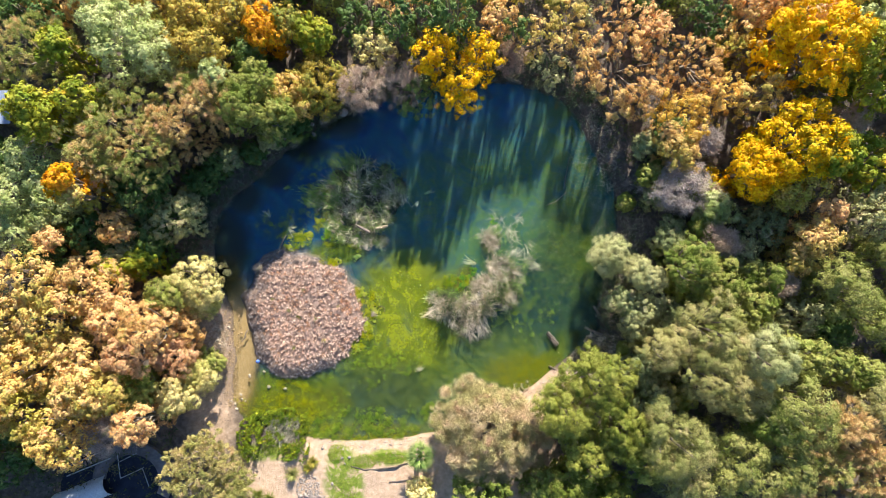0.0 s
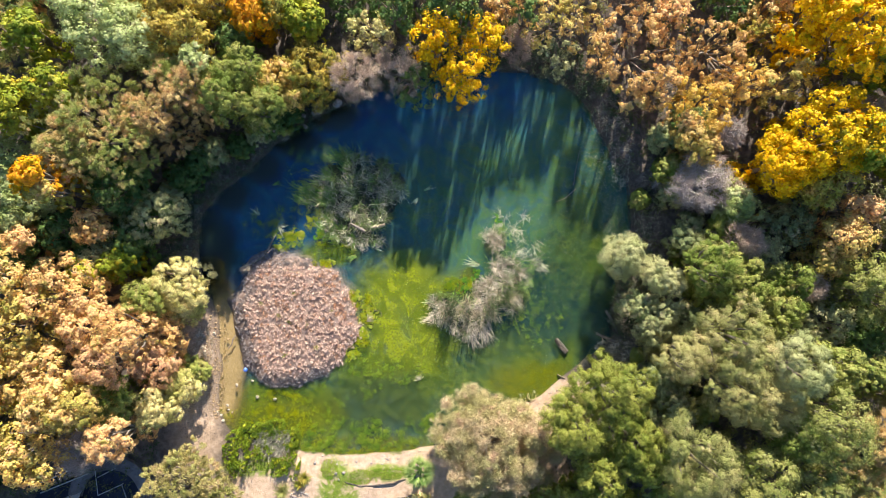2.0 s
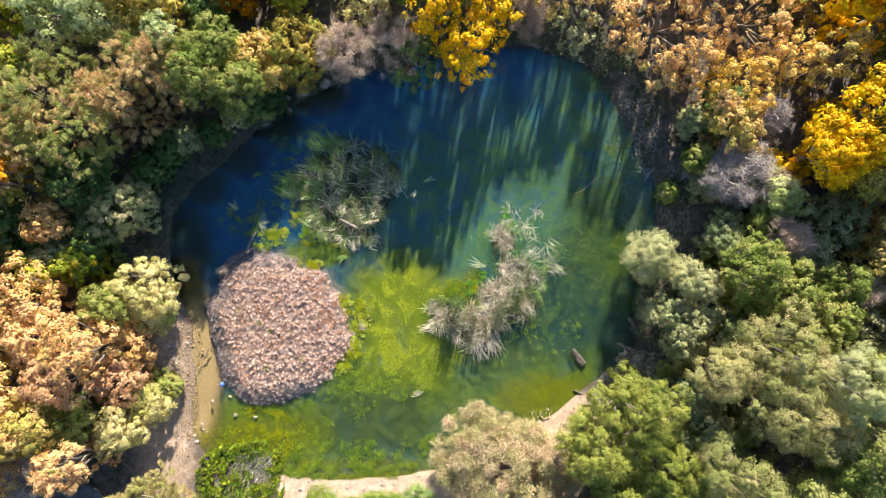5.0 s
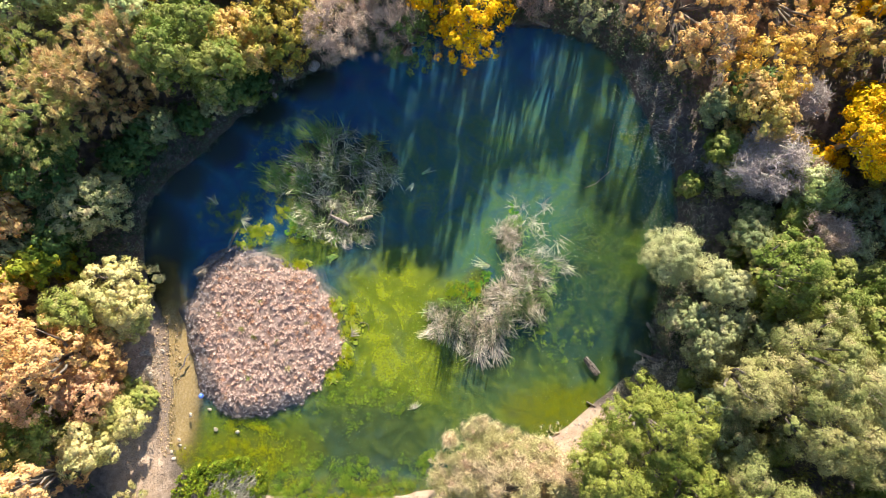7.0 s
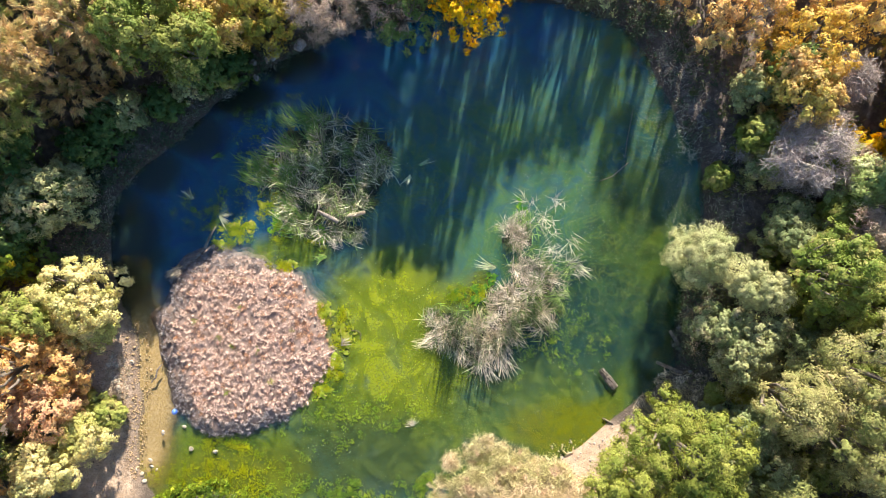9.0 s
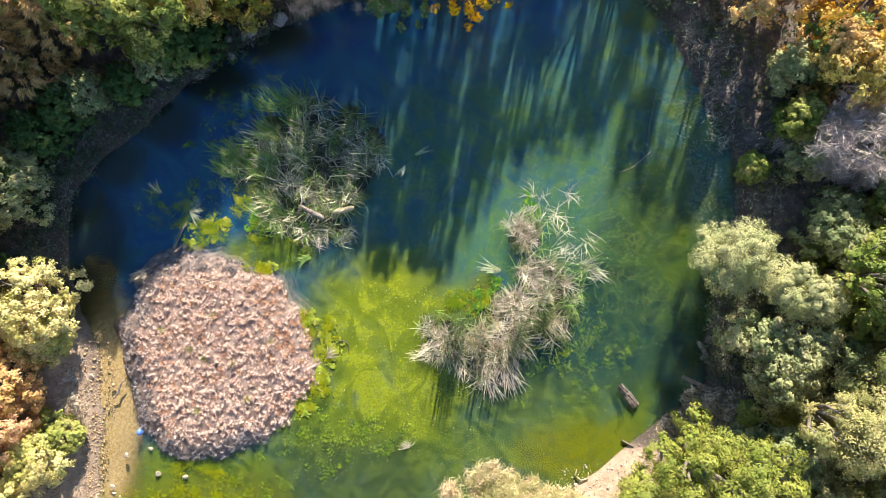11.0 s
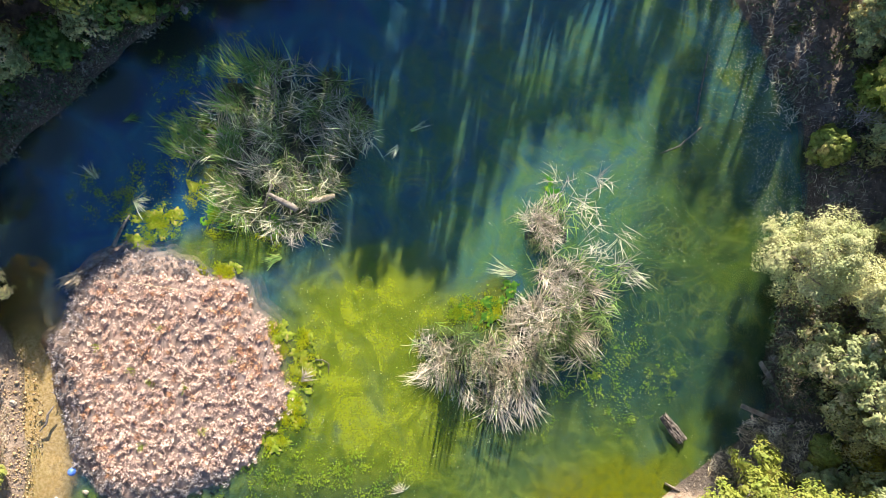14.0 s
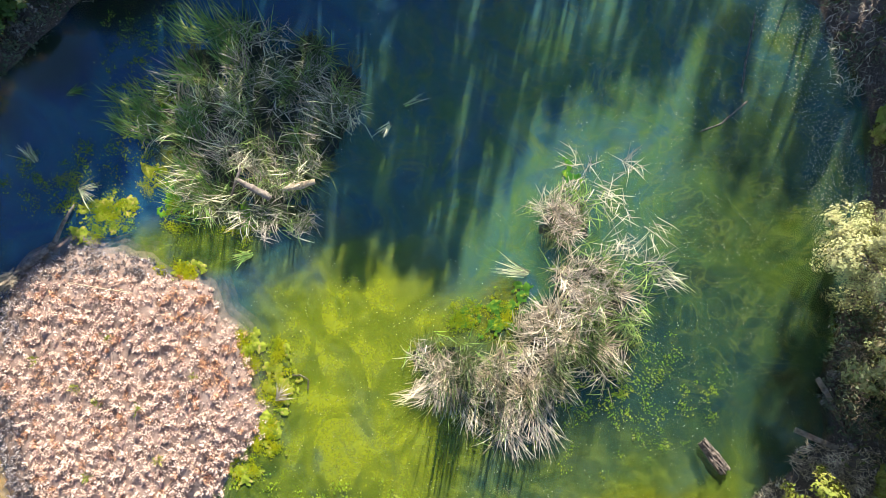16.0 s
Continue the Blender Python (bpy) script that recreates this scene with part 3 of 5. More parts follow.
# the tall ones about x 0, y 18 are fillers added to shade the pond
for spot in [(-22.6,3.5,1.3,2.0), (-20.8,5.9,1.5,2.2), (-16.4,8.3,1.1,1.8), (-12.2,10.8,1.0,2.0), (-23.9,1.7,1.5,2.0), (-19.4,7.2,1.3,2.4), (-13.6,10.2,1.2,2.5), (19.0,9.5,1.6,4.0), (-34.6,19.6,2.8,5.0), (-29.0,1.0,2.4,4.0), (-24.8,4.9,2.8,5.0), (-24.7,0.3,2.1,3.5), (-16.2,16.1,1.7,4.0), (-3.7,17.8,1.9,8.0), (-7.2,19.1,2.0,5.0), (-2.3,12.8,2.0,5.0), (1.3,17.2,1.5,6.8), (0.7,18.4,2.6,10.0)]:
    tree("dark", *spot)
# the first two are likewise added to block sun from the water
for spot in [(-1.9,18.5,2.2,9.5), (5.9,17.2,1.3,8.6), (22.1,19.1,2.4,5.0), (32.4,-7.0,1.9,4.0), (-35.5,-16.9,2.6,5.0), (-33.0,-0.7,2.1,4.0)]:
    tree("dark", *spot)
for spot in [(-18.5,7.9,1.3,2.0), (-15.0,9.7,1.1,2.0), (-21.8,4.5,1.1,1.6), (-25.0,3.1,1.6,2.4), (-23.8,3.5,1.3,1.8), (15.2,-4.5,1.4,3.8), (16.2,-5.9,1.6,4.2), (17.0,-4.6,1.4,4.2), (16.8,-7.2,1.0,1.4), (17.5,-6.7,1.3,2.6), (19.3,-5.2,1.4,3.2), (17.9,-10.6,1.3,2.6), (15.5,-9.9,0.8,1.2), (20.6,-0.2,1.3,3.0), (19.5,1.8,1.3,2.6), (18.3,4.4,1.2,2.4), (20.5,5.8,1.4,3.4), (17.3,8.8,1.3,2.6), (-22.4,2.6,2.6,4.0), (-26.8,-0.7,1.8,3.5), (8.7,14.7,1.9,5.0), (34.9,2.8,2.5,6.0)]:
    tree("dull", *spot)
for spot in [(18.5,4.7,1.2,2.2), (26.7,1.9,2.4,4.0), (18.9,0.5,1.5,3.4), (24.4,-0.4,2.0,4.0), (29.6,-5.6,2.2,4.0), (17.0,-12.3,2.2,5.0), (16.1,-10.0,1.6,4.5)]:
    tree("dull", *spot)
for spot in [(-22.4,4.3,0.9,1.2), (-30.0,15.8,1.8,7.0), (-32.0,11.0,2.2,7.5), (-31.3,9.7,1.9,7.0), (-28.4,11.8,2.0,7.0), (-10.6,17.5,2.0,6.0), (32.2,15.4,2.5,9.0), (33.6,12.3,2.7,8.0), (29.8,7.4,2.4,8.0), (34.2,6.9,2.5,6.0), (-27.6,-1.8,1.6,4.0), (-25.0,-1.0,1.5,4.0)]:
    tree("lime", *spot)
for spot in [(15.7,-8.8,0.7,0.8), (18.9,-8.6,1.3,3.0), (20.3,-3.4,1.4,4.0), (19.7,-12.3,1.4,4.0), (21.7,1.7,1.3,3.5), (17.9,6.3,1.2,2.2), (-16.0,11.3,2.3,7.0), (-15.1,13.3,2.0,6.0), (-13.6,10.6,1.8,5.4), (31.9,14.6,1.7,6.0), (21.7,4.6,1.2,3.5), (17.5,6.2,1.1,3.0), (16.0,4.1,0.8,1.2), (19.6,-1.3,2.5,7.0), (22.2,-2.7,2.3,6.0), (24.6,-4.8,2.1,6.0), (25.7,-2.4,1.8,5.5), (28.3,-8.5,2.0,7.0), (31.0,-9.2,1.8,6.0), (25.2,-13.3,2.0,8.0)]:
    tree("olive", *spot)
for spot in [(33.3,-9.7,1.8,6.0), (16.3,-17.1,2.0,6.0), (3.4,-20.3,2.7,3.5), (8.3,-19.9,1.8,4.0), (-22.7,-3.8,1.8,5.0), (-20.1,-9.7,1.2,1.4), (-24.5,-11.2,1.9,6.0)]:
    tree("olive", *spot)
for spot in [(17.5,-8.9,0.8,1.2), (-28.0,4.0,1.1,8.0), (-12.9,12.7,2.3,4.4), (27.8,5.1,2.6,6.0), (-32.7,-9.0,3.2,7.0), (-33.6,-12.7,3.3,7.0), (-30.3,-14.9,2.8,7.0), (-34.4,-11.1,2.2,8.0)]:
    tree("gold", *spot)
for spot in [(16.4,-10.8,1.2,2.4), (17.6,-12.5,1.3,3.0), (20.4,-6.5,3.2,9.0), (17.1,-7.6,2.1,8.0), (20.4,-9.6,3.1,9.0), (23.4,-11.2,2.2,8.0), (17.6,-14.5,3.0,9.5), (18.5,-18.0,2.2,8.0), (34.1,-11.7,2.2,7.0)]:
    tree("khaki", *spot)
for spot in [(21.9,-6.5,1.5,5.0), (31.4,-3.1,2.9,7.0), (34.6,-5.7,2.5,6.0), (35.6,-0.4,1.8,6.0), (26.7,-12.1,3.1,9.5), (22.8,-16.7,3.3,8.5), (26.6,-16.8,2.0,8.0)]:
    tree("moss", *spot)
for spot in [(13.4,-10.2,0.7,1.0), (-25.1,16.9,3.7,9.0), (-27.3,18.5,2.2,8.0), (-23.0,15.6,2.5,7.0), (-33.2,6.9,2.5,6.0), (-35.0,4.2,2.1,6.0), (-34.6,1.7,2.3,5.0), (-32.1,4.5,2.6,5.0), (-32.5,2.2,1.7,4.5), (-17.8,13.5,1.4,7.0), (35.0,19.0,1.8,7.0), (22.4,3.2,1.7,4.8)]:
    tree("sage", *spot)
for spot in [(22.2,4.2,1.3,3.6), (-6.7,13.3,2.2,5.0), (-3.7,13.8,2.2,5.0), (5.7,16.3,1.6,4.0), (32.4,10.4,1.3,6.0), (22.6,0.5,1.6,5.0), (27.9,-2.9,1.2,4.0)]:
    tree("twig", *spot)
for spot in [(-33.1,15.8,3.4,7.0), (-24.8,9.2,4.7,8.0), (-27.5,7.5,3.1,7.0), (-21.6,9.7,2.7,7.0), (-18.7,11.6,2.3,7.0), (-19.9,12.9,1.6,6.0), (31.4,-13.5,2.1,7.0), (30.5,-17.0,2.3,6.0), (33.7,-16.1,2.3,6.0), (34.9,-18.7,2.1,6.0), (29.6,-19.7,2.1,5.0)]:
    tree("feather", *spot)
for spot in [(-20.6,16.3,2.0,8.0), (-20.2,18.5,2.0,8.0), (-18.5,15.6,1.6,7.0), (-12.8,18.5,1.6,6.0), (-17.6,19.1,2.3,6.0), (-10.5,13.6,3.1,4.5), (24.0,16.2,1.6,5.6)]:
    tree("amber", *spot)
for spot in [(-28.3,5.1,1.3,9.0), (-14.5,18.0,2.1,6.5)]:
    tree("orange", *spot)
for spot in [(-31.6,0.7,1.3,5.0), (-26.7,1.7,1.5,4.5), (4.6,17.9,2.0,9.2), (14.3,14.9,4.0,7.0), (14.8,18.5,2.7,6.5), (11.7,14.0,1.6,6.0), (15.9,12.2,2.1,5.8), (17.1,17.8,2.0,6.5), (20.5,14.6,3.5,6.4), (30.5,18.4,1.8,8.0), (30.6,2.8,1.6,6.0), (-27.9,-3.2,3.2,7.0), (-25.9,-5.5,2.6,7.0), (-23.5,-13.5,2.0,8.0), (-22.0,-6.6,2.0,3.6), (-22.8,-6.2,2.1,8.0)]:
    tree("peach", *spot)
for spot in [(-5.7,16.6,2.1,5.6), (-1.9,-21.0,1.4,2.0), (-20.7,-2.7,2.5,4.0), (-20.6,-4.6,1.5,2.4), (-20.7,-10.9,1.7,2.8), (-22.2,-12.3,1.9,4.2)]:
    tree("cream", *spot)
for spot in [(-0.6,15.5,2.1,7.4), (2.9,15.2,2.1,7.8), (1.4,13.1,2.1,7.0), (28.7,15.5,3.7,10.0), (27.0,16.9,2.0,9.0), (27.0,8.1,3.9,9.0), (24.3,6.0,2.5,8.0)]:
    tree("yellow", *spot)
for spot in [(7.8,16.9,2.4,8.0), (10.0,18.6,2.4,7.0), (10.7,16.1,2.1,7.0), (14.2,11.4,1.7,5.0), (18.6,9.4,1.4,4.5), (19.3,7.9,2.0,5.2), (24.8,18.5,2.5,5.4), (24.7,11.9,2.1,7.5), (29.6,0.7,2.0,6.0), (28.7,-1.0,1.6,5.0), (-32.7,-2.7,3.2,7.0), (-30.9,-5.6,3.4,7.0), (-34.3,-6.0,2.6,7.0), (-28.6,-9.0,2.6,7.0), (-28.0,-11.1,2.3,8.0), (-25.7,-11.3,2.0,8.0)]:
    tree("peachy", *spot)
for spot in [(22.5,12.1,1.9,7.0), (19.4,10.3,2.9,6.6)]:
    tree("honey", *spot)
for spot in [(21.8,9.0,1.2,4.0), (19.7,5.0,2.4,4.6), (-27.2,-15.0,1.9,5.5)]:
    tree("dead", *spot)
for spot in [(14.1,-0.5,1.8,5.2), (16.7,-2.35,1.6,5.0), (24.4,-8.0,2.5,9.5)]:
    tree("ash", *spot)
for spot in [(12.4,-10.3,2.9,7.5), (9.7,-12.8,2.8,7.0), (14.3,-14.4,2.6,7.0), (11.5,-16.5,2.3,6.0), (10.3,-19.3,2.0,5.0), (14.0,-20.1,2.0,5.0)]:
    tree("green", *spot)
for spot in [(4.0,-15.4,4.9,4.5)]:
    tree("twiggy", *spot)
for spot in [(-20.0,-18.2,3.4,5.5), (-17.3,-19.9,1.4,3.5)]:
    tree("tan", *spot)
for spot in [(-24.4,-8.1,2.0,7.5), (-22.6,-8.6,2.3,4.2)]:
    tree("blush", *spot)

# ---- lower growth under and between the trees ----
def open_land(x, y):
    """True on the bare lower bank and the paths, where no scrub grows."""
    return ((x + 3.0) / 15.0) ** 2 + ((y + 20.5) / 4.2) ** 2 < 1 or ((x + 20.8) / 2.6) ** 2 + ((y + 12.0) / 8.0) ** 2 < 1 or ((x - 8.5) / 4) ** 2 + ((y + 12.4) / 2) ** 2 < 1


rng = np.random.default_rng(5)
px, py = rng.uniform(-44, 44, 5600), rng.uniform(-29, 29, 5600)
far_off = from_shore(px, py)
keep = np.array([d > 0.9 and not open_land(a, b) for a, b, d in zip(px, py, far_off)])
px, py = px[keep], py[keep]
pz = land_height(px, py, far_off[keep])
tall = rng.uniform(0.2, 1.5, len(px))
per = 22
at = np.repeat(np.stack([px, py, pz + tall * 0.5], 1), per, 0) + rng.normal(0, 1, (len(px) * per, 3)) * np.repeat(np.stack([tall * 0.35] * 2 + [tall * 0.25], 1), per, 0)
along, facing = ball(rng, len(at)), unit(ball(rng, len(at)) + [0, 0, 0.9])
scrub = part("undergrowth", leaf_mesh("undergrowth", at, along, facing, rng.uniform(0.12, 0.3, len(at)), rng.uniform(0.05, 0.13, len(at)), None),
             leafage("undergrowth_leaves", (0.07, 0.11, 0.04), (0.20, 0.20, 0.08), (0.32, 0.25, 0.14)))
tagged(scrub, "dark green and brown undergrowth beneath the trees", "undergrowth", kind="stuff")

# more of the wood round about
def outer_wood():
    rng = np.random.default_rng(77)
    for x in np.arange(-42, 43, 4.2):
        for y in (21.8, 25.5):
            yield x + rng.uniform(-1, 1), y + rng.uniform(-0.8, 0.8), rng.uniform(2.0, 3.0), rng.uniform(3.6, 5.2)
    for y in np.arange(-23, 20, 4.4):
        for x in (-39.5, 39.5):
            if not (x < 0 and 9 < y < 15):
                yield x + rng.uniform(-0.8, 0.8), y + rng.uniform(-1, 1), rng.uniform(2.0, 2.8), rng.uniform(4.0, 6.5)
    for x in np.arange(8, 40, 4.2):
        yield x + rng.uniform(-1, 1), -23.0 + rng.uniform(-0.6, 0.6), rng.uniform(1.8, 2.6), rng.uniform(3.5, 5.5)


for k, spot in enumerate(outer_wood()):
    tree(("dark", "olive", "peachy", "moss", "dull", "gold", "peach")[k * 5 % 7], *spot, cheap=True)

# scrub that hangs over the shaded shore
px, py = rng.uniform(-23, 17, 9000), rng.uniform(-7, 17, 9000)
far_off = from_shore(px, py)
keep = ((py > -1) | (px > 0)) & (far_off > -0.12) & (far_off < 2.6) & ((px < 6) | (py > 12.5) | (py < 1) | (rng.random(9000) < 0.25))
px, py, far_off = px[keep], py[keep], far_off[keep]
tall = rng.uniform(0.15, 0.75, len(px))
per = 24
at = np.repeat(np.stack([px, py, land_height(px, py, far_off) + tall * 0.5], 1), per, 0) + rng.normal(0, 1, (len(px) * per, 3)) * np.repeat(np.stack([tall * 0.4] * 2 + [tall * 0.3], 1), per, 0)
scrub = part("shore_scrub", leaf_mesh("shore_scrub", at, ball(rng, len(at)), unit(ball(rng, len(at)) + [0, 0, 0.9]), rng.uniform(0.08, 0.22, len(at)), rng.uniform(0.04, 0.1, len(at)), None),
             leafage("shore_scrub_leaves", (0.08, 0.12, 0.06), (0.18, 0.20, 0.12), (0.27, 0.24, 0.21)))
tagged(scrub, "low grey-green scrub along the shaded shore", "undergrowth", kind="stuff")

# fallen leaves and bits of twig on the open banks
px, py = rng.uniform(-25, 19, 60000), rng.uniform(-17, 16, 60000)
far_off = from_shore(px, py)
keep = (far_off > 0.03) & (far_off < 3.5) & (rng.random(60000) < 0.75)
px, py, far_off = px[keep], py[keep], far_off[keep]
at = np.stack([px, py, land_height(px, py, far_off) + rng.uniform(0.01, 0.05, len(px))], 1)
a = rng.uniform(0, 6.2832, len(at))
fallen = part("leaf_litter", leaf_mesh("leaf_litter", at, unit(np.stack([np.cos(a), np.sin(a), rng.uniform(-0.1, 0.3, len(at))], 1)), unit(ball(rng, len(at)) * 0.5 + [0, 0, 1.0]),
              rng.uniform(0.05, 0.16, len(at)), rng.uniform(0.02, 0.07, len(at)), None), leafage("fallen_leaves", (0.22, 0.17, 0.14), (0.46, 0.37, 0.30), (0.50, 0.36, 0.20), 0.3, 1.0, 0.6, 0.0))
tagged(fallen, "grey-brown fallen leaves and twigs on the banks", "leaf litter", kind="stuff")

# ---- the dry islet ----
ISLET = [(-16.9, -7.2), (-17.3, -4.6), (-15.9, -1.9), (-14.2, -0.6), (-11.6, -0.9), (-8.9, -1.9), (-8.2, -3.2), (-7.1, -5.2), (-6.9, -6.6),
         (-7.8, -8.4), (-9.6, -10.3), (-12.2, -11.3), (-14.6, -11.2), (-16.0, -9.8)]
ISLET_LOOP = smooth_loop(ISLET)
ISLET_LOOP = ISLET_LOOP + 0.5 * np.stack([[noise.noise(Vector((x * 0.8, y * 0.8, k))) + 0.6 * noise.noise(Vector((x * 2.1, y * 2.1, k))) for k in (2.0, 9.0)] for x, y in ISLET_LOOP])
DRY_LEAF = leafage("dry_pink_brown_leaves", (0.78, 0.56, 0.45), (0.95, 0.76, 0.64), (0.66, 0.42, 0.26), 0.3, 2.2, 0.3, 0.2)
GREY_LEAF = leafage("mud_grey_leaves", (0.24, 0.21, 0.20), (0.44, 0.38, 0.36), (0.32, 0.26, 0.20), 0.35, 1.4, 0.5, 0.0)
MUD = surface("dark_wet_mud", (0.20, 0.14, 0.11), (0.46, 0.33, 0.26), 2.0, 0.7, 0.5)


def islet_height(x, y):
    d = -from_shore(x, y, ISLET_LOOP)
    lump = np.array([noise.noise(Vector((a * 2.2, b * 2.2, 3.0))) for a, b in zip(np.ravel(x), np.ravel(y))]).reshape(np.shape(x))
    return np.clip(0.42 * (1 - np.exp(-(d - 0.05) / 0.8)), -0.9, 0.5) + 0.12 * lump * (d > 0.2), d


ix, iy = np.meshgrid(np.arange(-18.2, -5.8, 0.2), np.arange(-12.4, 0.6, 0.2))
iz, _ = islet_height(ix, iy)
c = (np.arange(ix.shape[0] - 1)[:, None] * ix.shape[1] + np.arange(ix.shape[1] - 1)).ravel()[:, None]
islet = thing("islet", (0, 0, 0), "low mud islet covered with dry pinkish-brown plants", "islet", kind="structure")
c = c + [0, 1, ix.shape[1] + 1, ix.shape[1]]
used, c = np.unique(c[iz.ravel()[c].max(1) > -0.85], return_inverse=True)
part("mud_bank", mesh_of("mud_bank", np.stack([ix.ravel(), iy.ravel(), iz.ravel()], 1)[used], c.reshape(-1, 4)), MUD, islet, smooth=True)

RUST_LEAF = leafage("rusty_dead_leaves", (0.50, 0.27, 0.15), (0.74, 0.45, 0.29), (0.40, 0.22, 0.10), 0.4, 2.6, 0.3, 0.1)
rng = np.random.default_rng(11)
spots = []
for x, y in zip(rng.uniform(-17.6, -6.4, 6000), rng.uniform(-11.8, -0.2, 6000)):
    if all((x - a) ** 2 + (y - b) ** 2 > 0.15 ** 2 for a, b in spots[-3600:]):
        spots.append((x, y))
tx, ty = np.array(spots).T
tz, td = islet_height(tx, ty)
ok = td > -0.08
tx, ty, tz, td = tx[ok], ty[ok], tz[ok], td[ok]
worn = (td < 0.5 + 0.7 * rng.random(len(td))) & ((tx < -13.8) | (ty < -9.8) | (ty > -1.4))
rusty = ~worn & (rng.random(len(tx)) < np.where((tx > -10.5) & (ty > -5.5) & (td < 1.6), 0.45, 0.12))
for leaf_kind, pick, name, label in ((DRY_LEAF, ~worn & ~rusty, "dry_foliage", "curled pinkish-brown dead leaves"), (RUST_LEAF, rusty, "rusty_foliage", "rust-brown dead leaves"),
                                     (GREY_LEAF, worn, "muddy_foliage", "mud-grey dead leaves at the edge")):
    n, per = int(pick.sum()), 46
    wide = rng.uniform(0.09, 0.22, n)
    tall = wide * rng.uniform(0.9, 1.7, n)
    lean = rng.normal(0, 0.10, (n, 2))
    root = np.stack([tx[pick], ty[pick], tz[pick]], 1)
    d = ball(rng, n * per)
    d[:, 2] = np.abs(d[:, 2])
    q = rng.uniform(0.35, 1.0, (n * per, 1))
    at = np.repeat(root, per, 0) + d * np.repeat(np.stack([wide, wide, tall], 1), per, 0) * q
    at[:, :2] += np.repeat(lean, per, 0) * d[:, 2:] * 1.5
    along = unit(d * 0.9 + ball(rng, n * per) * 0.45 + [0, 0, 0.1])
    L = rng.uniform(0.05, 0.11, n * per)
    me = leaf_mesh(name, at - along * L[:, None] * 0.5, along, unit(d + ball(rng, n * per) * 0.35 + np.array(SUN_WAY) * 0.2), L, L * rng.uniform(0.3, 0.5, n * per), None)
    tagged(part(name, me, leaf_kind, islet, label), kind="stuff")

# green shoots and a bare stick among the dry leaves
for k, (x, y) in enumerate([(-13.4, -5.4), (-12.6, -5.9), (-11.1, -6.1), (-14.9, -4.4), (-10.4, -8.0), (-13.0, -8.6), (-9.2, -5.0), (-12.2, -3.6)]):
    rng = np.random.default_rng(300 + k)
    n = 26
    a, up = rng.uniform(0, 6.28, n), np.radians(rng.uniform(20, 80, n))
    along = np.stack([np.cos(a) * np.cos(up), np.sin(a) * np.cos(up), np.sin(up)], 1)
    shoot = part("green_shoots", leaf_mesh("green_shoots", rng.normal(0, 0.07, (n, 3)) * [1, 1, 0.2], along, unit(ball(rng, n) + [0, 0, 0.8]), rng.uniform(0.12, 0.26, n), rng.uniform(0.03, 0.07, n)), M["green"])
    shoot.matrix_basis = pose(x, y, float(islet_height(np.array([x]), np.array([y]))[0][0]) + 0.26)
    tagged(shoot, "small green shoots among dry islet plants", "shoots", "islet shoots")

# ---- reeds ----
GREEN_REED = leafage("green_reeds", (0.13, 0.25, 0.06), (0.32, 0.45, 0.12), (0.62, 0.60, 0.20), 0.45, 1.2, 0.5, 0.15)
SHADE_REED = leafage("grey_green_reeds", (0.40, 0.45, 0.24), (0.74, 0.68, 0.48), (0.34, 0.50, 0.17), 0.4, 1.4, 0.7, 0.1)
DRY_REED = leafage("dry_reeds", (0.48, 0.38, 0.26), (0.90, 0.76, 0.60), (0.34, 0.32, 0.14), 0.4, 1.8, 0.55, 0.1)
GREY_REED = leafage("grey_dead_reeds", (0.36, 0.34, 0.25), (0.64, 0.56, 0.45), (0.28, 0.36, 0.15), 0.4, 1.4, 0.5, 0.1)
# shade between the clumps, put into a dark reed colour; some standing stalks share it
SHADOW_REED = leafage("shadow_dark_reeds", (0.045, 0.075, 0.025), (0.13, 0.17, 0.06), (0.20, 0.17, 0.10), 0.4, 1.4, 0.5, 0.1)
# near black, painted as the depth of shade below the blades
GAP_SHEET = surface("dark_gap_sheet", (0.012, 0.02, 0.012), (0.05, 0.05, 0.028), 3.0, 0.9, 0.6)


def reed_patch(rng, tussocks, per, length, lean, droop, heading=None, spread=1.0, width=0.024, root=0.17):
    """Blades in tussocks at (x, y): each tussock is a fan with a way, width and size of its own, or leans about heading."""
    n = len(tussocks)
    at = np.repeat(np.column_stack([tussocks, np.full(n, 0.02)]), per, 0) + rng.normal(0, root, (n * per, 3)) * [1, 1, 0.3]
    if heading is None:
        turn = np.repeat(rng.uniform(0, 2 * math.pi, n), per) + rng.normal(0, 1, n * per) * np.repeat(rng.uniform(0.4, 1.8, n), per)
    else:
        turn = heading + np.repeat(rng.normal(0, spread * 0.7, n), per) + rng.normal(0, spread * 0.45, n * per)
    up = np.radians(np.clip(rng.normal(lean, min(12, 92 - lean), n * per) + np.repeat(rng.normal(0, min(9, 92 - lean), n), per), 3, 88))
    along = np.stack([np.cos(turn) * np.cos(up), np.sin(turn) * np.cos(up), np.sin(up)], 1)
    size = np.repeat(rng.uniform(0.65, 1.15, n), per)
    return blade_mesh("blades", at, along, rng.uniform(length * 0.45, length, n * per) * size, rng.uniform(width * 0.6, width * 1.2, n * per), rng.uniform(0.1, droop, n * per))


